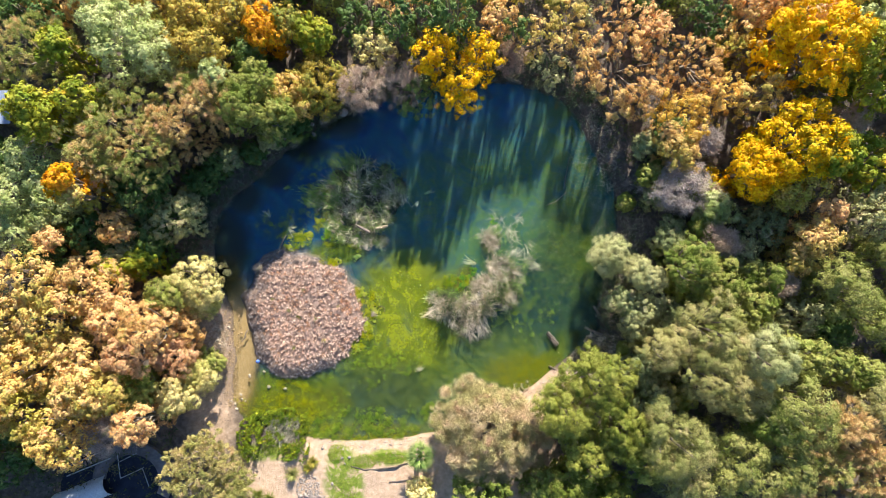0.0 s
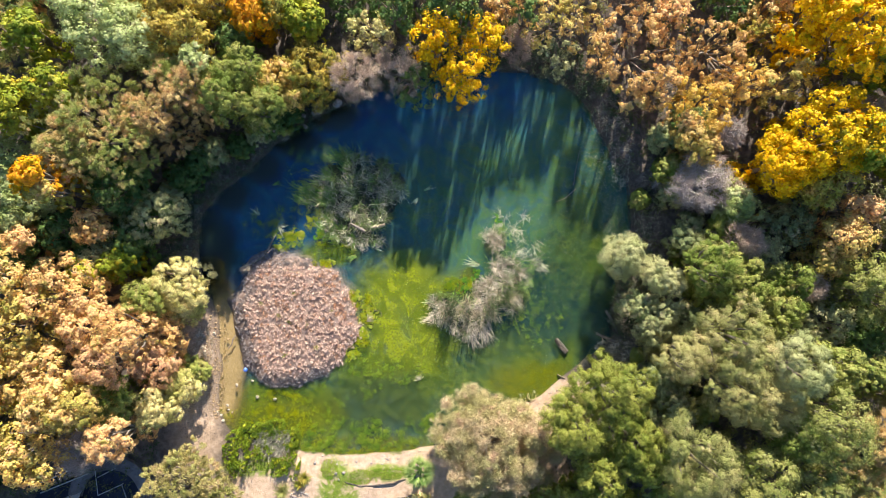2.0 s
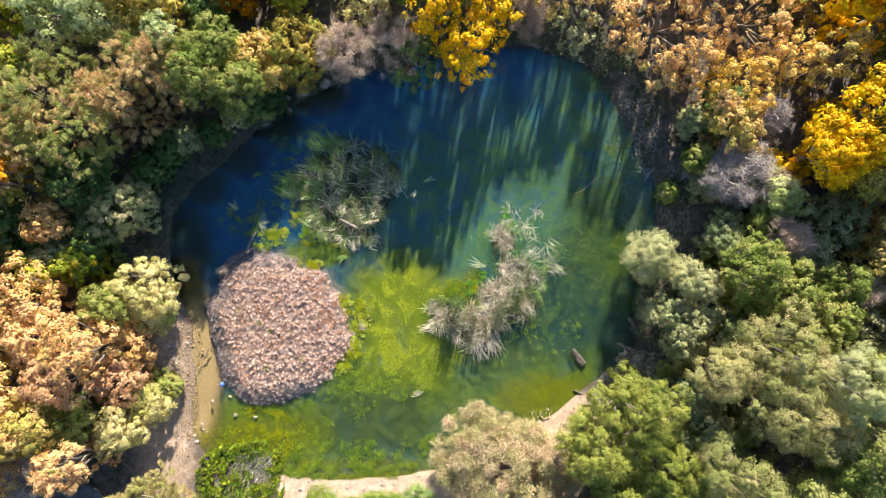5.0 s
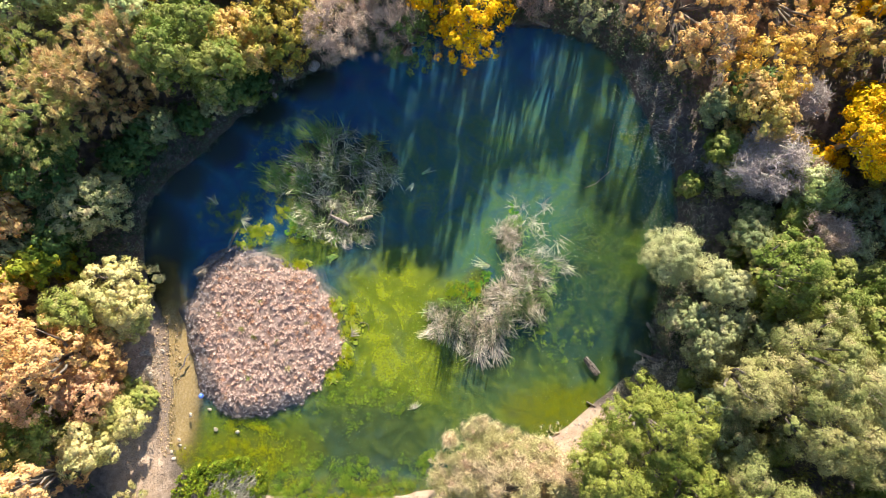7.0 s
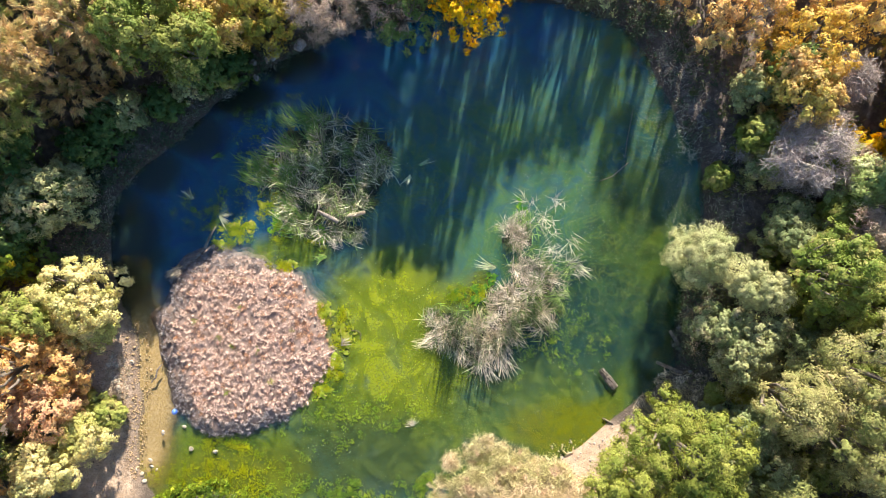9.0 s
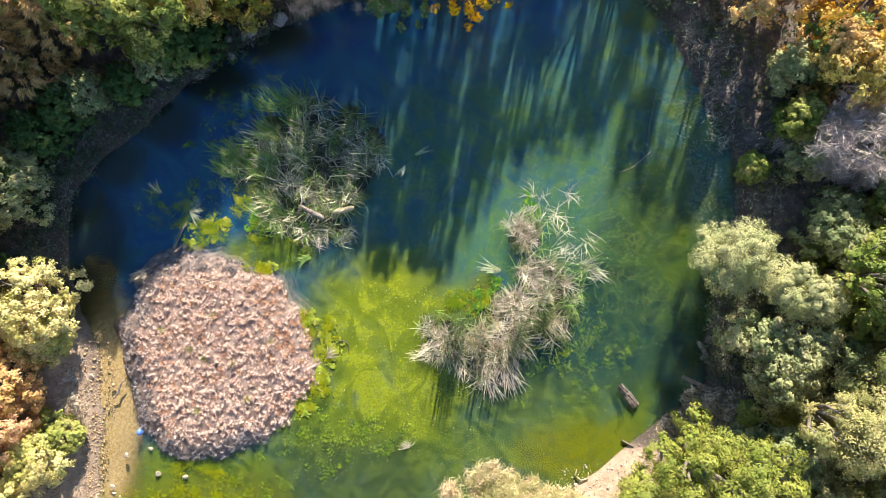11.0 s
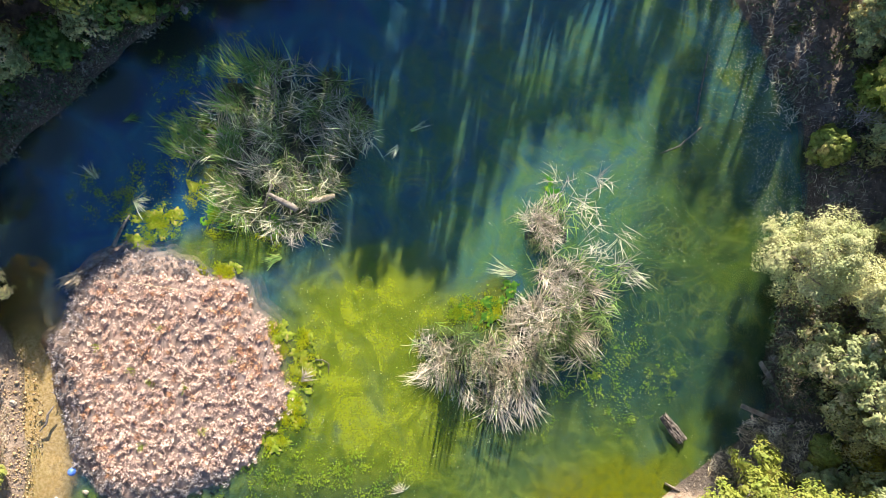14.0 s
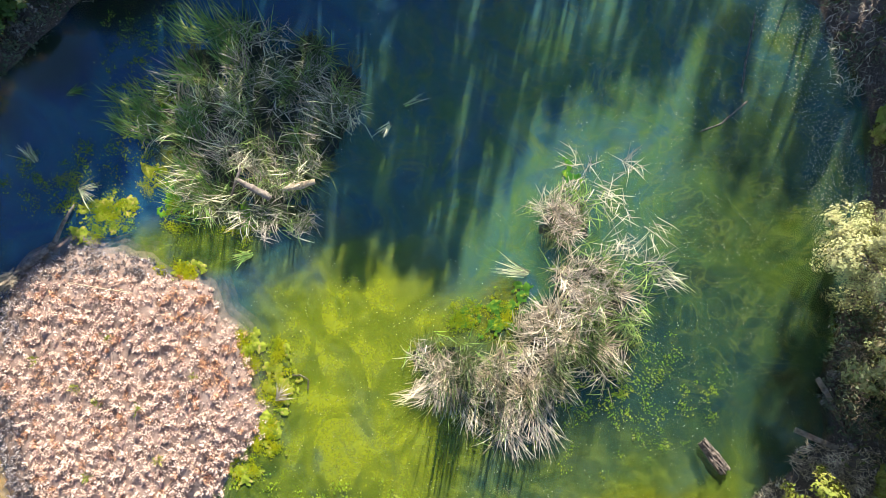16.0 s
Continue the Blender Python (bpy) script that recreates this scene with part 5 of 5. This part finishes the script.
gravel("shallow_gravel", "brown and pale gravel in the shallows", [(-18.6, -7.5, 0.9, 3.0), (-18.7, -11.5, 0.6, 2.5)], 420, 0.04, surface("brown_gravel", (0.34, 0.22, 0.10), (0.60, 0.43, 0.25), 9.0), 73)

# ---- floating plants and specks ----
WEED = leafage("floating_green_leaves", (0.13, 0.22, 0.025), (0.30, 0.38, 0.04), (0.46, 0.48, 0.10), 0.4, 1.5, 0.45, 0.15)
SLIME = leafage("yellow_green_algae", (0.20, 0.27, 0.008), (0.40, 0.40, 0.008), (0.12, 0.25, 0.015), 0.4, 0.9, 0.35, 0.2)
SPECK = leafage("pale_floating_specks", (0.50, 0.50, 0.40), (0.70, 0.68, 0.58), (0.30, 0.36, 0.20), 0.4, 1.5, 0.4, 0.0)


def floating(name, label, spots, clumps, per, size, mat, seed, lift=0.05, wide=0.12):
    """Leaves in small rafts on the water, over ellipses (x, y, rx, ry)."""
    rng = np.random.default_rng(seed)
    at, grow = [], 1.35 if per > 10 else 1.0
    clumps = int(clumps * 1.8) if per > 10 else clumps
    for x, y, rx, ry in spots:
        a, q = rng.uniform(0, 6.2832, clumps), np.sqrt(rng.random(clumps))
        c = np.stack([x + rx * grow * q * np.cos(a), y + ry * grow * q * np.sin(a), np.zeros(clumps)], 1)
        if per > 10:      # frayed outline
            c = c[[noise.noise(Vector((p[0] * 1.5, p[1] * 1.5, seed))) + 0.5 * noise.noise(Vector((p[0] * 4, p[1] * 4, seed))) > -0.04 for p in c]]
        at.append(c)
    at = np.repeat(np.concatenate(at), per, 0)
    n = len(at)
    at = at + rng.normal(0, wide, (n, 3)) * [1, 1, 0]
    at[:, 2] = rng.uniform(0.006, lift, n)
    a = rng.uniform(0, 6.2832, n)
    along = unit(np.stack([np.cos(a), np.sin(a), rng.uniform(-0.02, 0.35 if lift > 0.02 else 0.0, n)], 1))
    s = rng.uniform(0.5, 1.4, n) * size
    me = leaf_mesh(name, at, along, unit(np.array([[0, 0, 1.0]]) + ball(rng, n) * (0.3 if lift > 0.02 else 0.02)), s, s * rng.uniform(0.5, 0.9, n), 0.05)
    return tagged(part(name, me, mat), label, "water plants", kind="stuff")


def raft(name, label, spots, mat, seed, cell=0.04, edge=0.50):
    """A thin ragged film on the water over ellipses (x, y, rx, ry), with holes and a crinkled top."""
    x0, x1 = min(x - 1.6 * a for x, y, a, b in spots), max(x + 1.6 * a for x, y, a, b in spots)
    y0, y1 = min(y - 1.6 * b for x, y, a, b in spots), max(y + 1.6 * b for x, y, a, b in spots)
    X, Y = np.meshgrid(np.arange(x0, x1, cell), np.arange(y0, y1, cell))
    F = np.max([1 - np.hypot((X - x) / a, (Y - y) / b) for x, y, a, b in spots], axis=0)
    near = F > -0.6
    N = np.zeros(X.shape)
    N[near] = [noise.noise(Vector((p * 2.6, q * 2.6, seed))) + 0.8 * noise.noise(Vector((p * 7.5, q * 7.5, seed))) for p, q in zip(X[near], Y[near])]
    w = X.shape[1]
    c = (np.arange(X.shape[0] - 1)[:, None] * w + np.arange(w - 1)).ravel()[:, None] + [0, 1, w + 1, w]
    used, c = np.unique(c[(F + 1.0 * N).ravel()[c].mean(1) > edge], return_inverse=True)
    rng = np.random.default_rng(seed)
    v = np.stack([X.ravel(), Y.ravel(), 0.008 + 0.035 * np.clip(N.ravel(), 0, 1)], 1)[used] + rng.normal(0, 0.3 * cell, (len(used), 3)) * [1, 1, 0.15]
    return tagged(part(name, mesh_of(name, v, c.reshape(-1, 4)), mat), label, "water plants", kind="stuff")


FILM = leafage("lime_algae_film", (0.15, 0.20, 0.02), (0.36, 0.40, 0.05), (0.54, 0.44, 0.14), 0.55, 2.4, 0.1, 0.1)
MOSSY = leafage("bright_green_film", (0.05, 0.17, 0.02), (0.16, 0.32, 0.03), (0.34, 0.42, 0.05), 0.5, 2.4, 0.1, 0.1)
raft("algae_raft", "crinkled lime-green algae film along the islet", [(-6.2, -5.3, 0.75, 1.4), (-6.6, -7.0, 0.8, 1.1), (-7.2, -4.0, 0.6, 0.8), (-7.6, -8.7, 0.9, 0.6), (-9.6, -1.1, 0.9, 0.4)], FILM, 121)
raft("algae_raft", "yellow-green algae film by the driftwood", [(-12.8, 0.9, 1.2, 0.7), (-11.9, 1.2, 0.7, 0.6), (-13.6, 0.3, 0.6, 0.4), (-11.1, 2.5, 0.5, 0.7)], FILM, 122)
raft("algae_raft", "bright green algae film among the reeds", [(1.8, -2.9, 1.2, 0.8), (0.6, -2.9, 0.8, 0.5), (2.6, -2.2, 0.5, 0.9), (4.4, 2.2, 0.5, 0.7)], MOSSY, 123)
raft("algae_raft", "green algae film among the shaded reeds", [(-7.4, 0.8, 0.8, 0.7), (-10.2, 1.4, 0.6, 1.1), (-10.5, 4.6, 0.9, 0.8), (-5.2, 6.1, 0.6, 0.5), (-9.3, 1.0, 0.6, 0.7)], MOSSY, 124)
floating("water_weed", "loose rafts of small green leaves floating on the pond", [(-5.20, -10.45, 1.8, 1.0), (-8.20, -11.95, 1.4, 2.0), (-9.70, -13.44, 1.4, 1.2), (-7.20, -10.70, 1.2, 1.6),
         (-3.20, -9.95, 1.4, 0.8), (-2.45, -14.69, 1.6, 0.8)], 26, 16, 0.065, WEED, 81)
floating("water_weed", "thick green weed along the lower shore", [(-8.70, -15.44, 1.9, 1.2), (-5.95, -15.19, 0.9, 0.9), (-4.20, -16.04, 1.5, 0.7), (-0.70, -14.69, 0.9, 0.8), (-9.95, -16.19, 1.2, 0.6)], 70, 26, 0.075, WEED, 82, 0.12)
floating("water_weed", "scattered green weed beside the reeds", [(6.96, -4.51, 1.4, 1.0), (7.99, -5.75, 1.8, 1.4), (5.52, -7.00, 2.2, 1.3), (6.35, -5.75, 1.8, 0.8)], 34, 15, 0.06, WEED, 83)
floating("water_weed", "green weed floating in the shaded water", [(-10.98, 9.18, 1.6, 1.6), (-15.11, 2.07, 1.2, 0.8), (-12.36, 2.89, 1.3, 0.8), (-12.91, 0.97, 1.2, 0.6), (-11.53, 6.44, 1.0, 2.0)], 32, 18, 0.065, WEED, 84)
floating("algae_mat", "bright yellow-green algae at the islet's edge", [(-6.32, -5.32, 0.35, 1.2), (-6.74, -6.96, 0.5, 0.9), (-7.42, -4.23, 0.4, 0.6), (-9.89, -1.22, 0.8, 0.22), (-7.83, -8.61, 0.6, 0.4)], 24, 60, 0.045, SLIME, 85, 0.04, 0.11)
floating("algae_mat", "lime-green algae around the reeds", [(-12.86, 0.86, 1.0, 0.5), (-12.22, 1.19, 0.5, 0.5), (-13.46, 0.29, 0.5, 0.3), (-14.15, 1.79, 0.5, 0.4), (-11.12, 2.47, 0.5, 0.6), (-10.16, 1.38, 0.4, 1.0), (-10.71, 4.66, 0.7, 0.6), (1.59, -2.86, 0.7, 0.6), (0.55, -2.87, 0.5, 0.4), (-7.38, 0.46, 0.7, 0.5), (-9.48, 1.09, 0.5, 0.6)], 16, 60, 0.045, SLIME, 86, 0.04, 0.11)
floating("algae_mat", "yellow-green algae in the lower corner of the pond", [(-15.19, -13.54, 2.6, 0.6), (-12.45, -13.69, 1.6, 1.4), (-11.20, -15.94, 0.9, 1.0), (-13.19, -11.95, 1.2, 0.4), (-9.20, -16.84, 2.0, 0.25), (-5.20, -16.84, 1.2, 0.3)], 60, 26, 0.05, SLIME, 87, 0.04, 0.16)
floating("floating_specks", "tiny pale specks floating all over the water", [(4.0, 0.0, 10.5, 13.0), (6.0, -4.0, 7.5, 6.0), (-4.0, -8.0, 6.0, 6.5), (9.0, 5.0, 5.0, 6.0)], 980, 1, 0.030, SPECK, 88, 0.012)
floating("floating_specks", "tiny pale specks floating near the shaded bank", [(12.2, 9.5, 1.3, 2.6), (13.6, 6.0, 1.2, 2.6), (14.0, 2.0, 1.0, 2.5)], 800, 1, 0.030, SPECK, 89, 0.012)

# ---- the marshy patch and the lower bank ----
MARSH = leafage("dark_marsh_leaves", (0.10, 0.17, 0.02), (0.27, 0.34, 0.035), (0.58, 0.54, 0.05), 0.5, 1.0, 0.5, 0.3)


def upright_plants(name, label, category, spots, n, height, mat, seed, leaf_w=0.05, lean=0.35):
    rng = np.random.default_rng(seed)
    at = []
    for x, y, rx, ry in spots:
        a, q = rng.uniform(0, 6.2832, n), np.sqrt(rng.random(n))
        at.append(np.stack([x + rx * q * np.cos(a), y + ry * q * np.sin(a)], 1))
    at = np.concatenate(at)
    z = np.maximum(land_height(at[:, 0], at[:, 1]), 0.0)
    at = np.column_stack([at, z])
    along = unit(np.array([[0, 0, 1.0]]) + rng.normal(0, lean, (len(at), 3)) * [1, 1, 0.2])
    me = blade_mesh(name, at, along, rng.uniform(0.5, 1.1, len(at)) * height, rng.uniform(0.6, 1.3, len(at)) * leaf_w, rng.uniform(0.3, 1.6, len(at)))
    return tagged(part(name, me, mat), label, category, kind="stuff")


rng = np.random.default_rng(91)
bed = []
for x, y, rx, ry, n in [(-16.94, -16.34, 1.1, 1.6, 620), (-15.39, -15.04, 1.6, 0.9, 520), (-12.70, -15.24, 0.9, 1.1, 320), (-12.40, -17.04, 0.75, 1.6, 400), (-13.59, -17.74, 0.9, 0.8, 260),
                        (-15.19, -16.54, 1.3, 0.6, 280), (-16.79, -17.79, 0.7, 0.7, 180), (-13.44, -14.34, 1.6, 0.45, 260)]:
    a, q = rng.uniform(0, 6.2832, n), np.sqrt(rng.random(n))
    bed.append(np.stack([x + rx * q * np.cos(a), y + ry * q * np.sin(a)], 1))
bed = np.concatenate(bed)
bed = bed[[noise.noise(Vector((p[0] * 1.3, p[1] * 1.3, 1.0))) + 0.6 * noise.noise(Vector((p[0] * 3.4, p[1] * 3.4, 5.0))) > -0.17 for p in bed]]
stem = rng.uniform(0.15, 0.75, len(bed))
base_z = np.maximum(land_height(bed[:, 0], bed[:, 1]), 0.0)
per = 9
at = np.repeat(np.column_stack([bed, base_z]), per, 0)
at[:, 2] += np.repeat(stem, per) * rng.uniform(0.35, 1.0, len(at))
a = rng.uniform(0, 6.2832, len(at))
along = unit(np.stack([np.cos(a), np.sin(a), rng.uniform(-0.2, 1.1, len(at))], 1))
L = rng.uniform(0.07, 0.16, len(at))
marsh = part("marsh_plants", leaf_mesh("marsh_plants", at, along, unit(ball(rng, len(at)) * 0.7 + [0, 0, 0.8]), L, L * 0.5, None), MARSH)
tagged(marsh, "dense dark green marsh plants at the pond's corner", "marsh plants", kind="stuff")
upright_plants("dead_marsh_stems", "grey dead stems amid the marsh plants", "marsh plants", [(-14.04, -15.84, 1.5, 1.1)], 1000, 0.85, GREY_REED, 92, 0.04, 0.45)
upright_plants("grass", "short bright green grass on the lower bank", "grass", [(-8.6, -20.4, 1.1, 2.2), (-4.6, -18.3, 1.6, 0.45), (-9.4, -18.0, 0.7, 0.8), (-15.6, -17.7, 1.8, 0.5), (-6.8, -18.6, 1.0, 0.6)], 1100, 0.14,
               leafage("bright_grass", (0.20, 0.34, 0.03), (0.38, 0.46, 0.07), (0.52, 0.46, 0.15), 0.4, 1.2, 0.4, 0.3), 93, 0.035, 0.7)
upright_plants("dry_grass", "dry straw-coloured grass on the right bank", "grass", [(13.33, -8.10, 0.9, 0.6), (14.55, -9.23, 1.2, 0.8), (14.96, -5.72, 0.5, 1.4), (14.55, -4.49, 0.4, 0.8), (14.60, -8.27, 1.2, 0.8), (-19.77, -7.95, 0.8, 1.6), (12.18, -9.63, 1.0, 0.8)], 420, 0.4,
               DRY_REED, 94, 0.03, 1.0)
upright_plants("bank_litter", "dry twigs and stalks littering the shaded bank", "litter", [(14.6, 8.0, 1.0, 3.0), (16.6, 3.0, 1.0, 3.5), (-14.8, 9.6, 2.4, 1.0), (-20.8, 3.5, 0.9, 2.5), (13.6, 11.0, 1.0, 1.5)], 420, 0.4, GREY_REED, 95, 0.025, 1.4)


def fan_palm(x, y, height, reach):
    rng = np.random.default_rng(101)
    z = float(land_height(np.array([x]), np.array([y]))[0])
    top = thing("fan_palm", (x, y, z - 0.05), "low fan palm with pale green fronds on the sand", "palm")
    part("trunk", tubes("trunk", [[((0, 0, 0), 0.28), ((0, 0, height * 0.5), 0.24), ((0.03, 0, height), 0.2)]], 10), BARK, top)
    mat = leafage("palm_fronds", (0.14, 0.22, 0.05), (0.38, 0.45, 0.14), (0.60, 0.58, 0.32), 0.4, 3.0, 0.3, 0.2)
    for k in range(22):
        turn, up = k * 2.39996, radians(80 - k * 3.9)
        out = Vector((math.cos(turn) * math.cos(up), math.sin(turn) * math.cos(up), math.sin(up)))
        hub = Vector((0, 0, height)) + out * reach * rng.uniform(0.38, 0.5)
        side = out.cross(Vector((0, 0, 1))).normalized()
        n = 13
        spread = np.linspace(-1.25, 1.25, n)
        along = np.array([tuple((out * math.cos(s) + side * math.sin(s) + Vector((0, 0, -0.1 - 0.12 * abs(s)))).normalized()) for s in spread])
        me = blade_mesh("frond", np.repeat(np.array([tuple(hub)]), n, 0), along, reach * 0.6 * (1 - 0.22 * np.abs(spread)), np.full(n, 0.07), np.full(n, 0.5))
        frond = part("frond", me, mat, top)
        part("stalk", tubes("stalk", [[((0, 0, height), 0.025), (tuple(hub), 0.015)]], 5), mat, frond)


fan_palm(-1.96, -17.47, 1.9, 1.55)


def tuft_plant(x, y, reach, label, mat, seed):
    rng = np.random.default_rng(seed)
    n = 160
    turn, up = rng.uniform(0, 6.28, n), np.radians(rng.uniform(15, 80, n))
    along = np.stack([np.cos(turn) * np.cos(up), np.sin(turn) * np.cos(up), np.sin(up)], 1)
    ob = part("grass_tussock", blade_mesh("grass_tussock", rng.normal(0, 0.06, (n, 3)) * [1, 1, 0], along, rng.uniform(0.6, 1.1, n) * reach, np.full(n, 0.045), rng.uniform(0.3, 1.2, n)), mat)
    ob.matrix_basis = pose(x, y, float(land_height(np.array([x]), np.array([y]))[0]))
    return tagged(ob, label, "grass", "bank tussocks")


tuft_plant(-13.19, -19.69, 0.95, "brown-green spiky tussock on the sand", M["tan"], 111)
tuft_plant(-11.40, -18.64, 0.8, "rusty grass tussock beside the path", M["amber"], 112)
tuft_plant(-11.80, -19.14, 0.7, "rusty grass tussock beside the path", M["amber"], 113)
tuft_plant(-16.19, -21.44, 0.8, "olive tussock on the dry sand", M["olive"], 114)
tuft_plant(-15.19, -21.84, 0.9, "olive tussock on the dry sand", M["olive"], 115)

# ---- the yard in the lower corner ----
CONCRETE = surface("worn_concrete", (0.15, 0.135, 0.135), (0.27, 0.245, 0.24), 1.5, 0.9, 0.25)
BASIN = surface("dark_blue_basin_floor", (0.012, 0.014, 0.03), (0.03, 0.035, 0.06), 1.2, 0.5, 0.15)
PAINT = surface("dull_white_paint", (0.45, 0.45, 0.46), (0.62, 0.62, 0.62), 3.0, 0.6, 0.1)
CANVAS = surface("white_canvas", (0.68, 0.69, 0.72), (0.82, 0.82, 0.82), 1.2, 0.85, 0.2)
DARK_STEEL = surface("dark_painted_steel", (0.03, 0.03, 0.035), (0.07, 0.07, 0.08), 4.0, 0.5, 0.1)

yard_x, yard_y = -27.04, -20.24
bm = bmesh.new()
rings = []
steps = 34
for k in range(steps):
    a = radians(-25 + 200 * k / (steps - 1))
    ring = [bm.verts.new((yard_x + q * math.cos(a), yard_y + q * math.sin(a), z)) for q, z in ((2.35, 0.3), (2.35, 0.86), (3.45, 0.90), (3.45, 0.3))]
    rings.append(ring)
for p, q in zip(rings, rings[1:]):
    for i in range(4):
        bm.faces.new((p[i], p[(i + 1) % 4], q[(i + 1) % 4], q[i]))
bm.faces.new(rings[0])
bm.faces.new(rings[-1][::-1])
bmesh.ops.recalc_face_normals(bm, faces=bm.faces)
tagged(part("curved_kerb", bm, CONCRETE), "curved concrete kerb round a dark basin", "kerb", kind="structure")
bm = bmesh.new()
bmesh.ops.create_circle(bm, cap_ends=True, segments=48, radius=3.4)
bmesh.ops.scale(bm, vec=(1.45, 1.0, 1.0), verts=bm.verts)
basin = part("basin_floor", bm, BASIN)
basin.matrix_basis = pose(yard_x - 1.4, yard_y - 0.6, 0.72)
tagged(basin, "dark blue floor of the round basin", "basin", kind="structure")
frame_top = thing("pipe_frame", (0, 0, 0), "dull white pipe frame standing in the basin", "frame")
for run in ([(-28.24, -17.84, 1.0), (-27.99, -19.90, 1.0)], [(-27.99, -19.90, 1.0), (-26.08, -19.02, 1.0)], [(-26.08, -19.02, 1.0), (-25.49, -20.64, 1.0)], [(-28.09, -18.48, 1.0), (-26.57, -17.70, 1.0)]):
    part("pipe", tubes("pipe", [[(run[0], 0.035), (run[1], 0.035)]], 8), PAINT, frame_top)
for foot in ([(-27.99, -19.90)], [(-26.08, -19.02)], [(-28.24, -17.84)]):
    part("post", tubes("post", [[((*foot[0], 0.7), 0.035), ((*foot[0], 1.0), 0.035)]], 8), PAINT, frame_top)

slat_ramp = thing("slatted_ramp", (0, 0, 0), "dark slatted ramp with pale steps and side rails", "ramp")
for a, b in (([-32.86, -19.01], [-29.52, -17.53]), ([-32.61, -19.70], [-28.88, -18.17])):
    part("rail", tubes("rail", [[((*a, 1.0), 0.05), ((*b, 1.0), 0.05)], [((*a, 0.5), 0.05), ((*a, 1.02), 0.05)], [((*b, 0.5), 0.05), ((*b, 1.02), 0.05)]], 6), PAINT, slat_ramp)
ra, rb = np.array([-32.71, -19.35]), np.array([-29.17, -17.83])
tilt = math.degrees(math.atan2(rb[1] - ra[1], rb[0] - ra[0]))
length = float(np.linalg.norm(rb - ra))
bm = bmesh.new()
bmesh.ops.create_cube(bm, size=1.0)
bmesh.ops.scale(bm, vec=(length, 0.62, 0.08), verts=bm.verts)
deck = part("deck", bm, DARK_STEEL, slat_ramp)
deck.matrix_basis = pose(*((ra + rb) / 2), 0.78, 0, 0, tilt)
for k in range(6):
    bm = bmesh.new()
    bmesh.ops.create_cube(bm, size=1.0)
    bmesh.ops.scale(bm, vec=(0.34, 0.44, 0.04), verts=bm.verts)
    bmesh.ops.bevel(bm, geom=bm.edges[:], offset=0.01, segments=1, affect="EDGES")
    at = ra + (rb - ra) * (0.32 + 0.115 * k)
    part("step", bm, CONCRETE, slat_ramp).matrix_basis = pose(*at, 0.85, 0, 0, tilt)

tent = thing("canvas_shelter", (-30.96, -21.24, 0.5), "arched white canvas shelter", "shelter")
bm = bmesh.new()
grid = []
for i in range(15):
    u = i / 14
    row = []
    for j in range(13):
        a = math.pi * j / 12
        q = 0.95 + 0.03 * math.sin(u * 19)
        row.append(bm.verts.new((-2.9 + 5.0 * u, q * math.cos(a), 1.25 * math.sin(a) + 0.04 * noise.noise(Vector((u * 6, j, 0))))))
    grid.append(row)
for p, q in zip(grid, grid[1:]):
    for j in range(12):
        bm.faces.new((p[j], p[j + 1], q[j + 1], q[j]))
sheet = part("canvas", bm, CANVAS, tent, smooth=True)
sheet.modifiers.new("thickness", "SOLIDIFY").thickness = 0.02
for u in (-2.9, -0.4, 2.1):
    part("hoop", tubes("hoop", [[((u, 0.93 * math.cos(math.pi * j / 10), 1.22 * math.sin(math.pi * j / 10)), 0.025) for j in range(11)]], 6), DARK_STEEL, tent)
tent.rotation_euler = (0, 0, radians(22))

# ---- the shed at the edge of the wood ----
ROOF = surface("pale_blue_sheet_roof", (0.24, 0.30, 0.44), (0.36, 0.42, 0.56), 1.5, 0.5, 0.1)
shed = thing("shed", (-37.51, 11.92, 0.4), "small shed with a pale blue sheet roof", "shed")
bm = bmesh.new()
bmesh.ops.create_cube(bm, size=1.0)
bmesh.ops.scale(bm, vec=(2.0, 2.4, 2.1), verts=bm.verts)
bmesh.ops.translate(bm, vec=(0, 0, 1.05), verts=bm.verts)
part("walls", bm, DARK_WOOD, shed)
bm = bmesh.new()
for k in range(25):
    x = -1.2 + 0.1 * k
    z = 2.2 + 0.03 * (k % 2) + 0.06 * x
    bm.verts.new((x, -1.4, z)), bm.verts.new((x, 1.4, z))
bm.verts.ensure_lookup_table()
for k in range(24):
    bm.faces.new((bm.verts[2 * k], bm.verts[2 * k + 2], bm.verts[2 * k + 3], bm.verts[2 * k + 1]))
roof = part("roof", bm, ROOF, shed)
roof.modifiers.new("thickness", "SOLIDIFY").thickness = 0.015
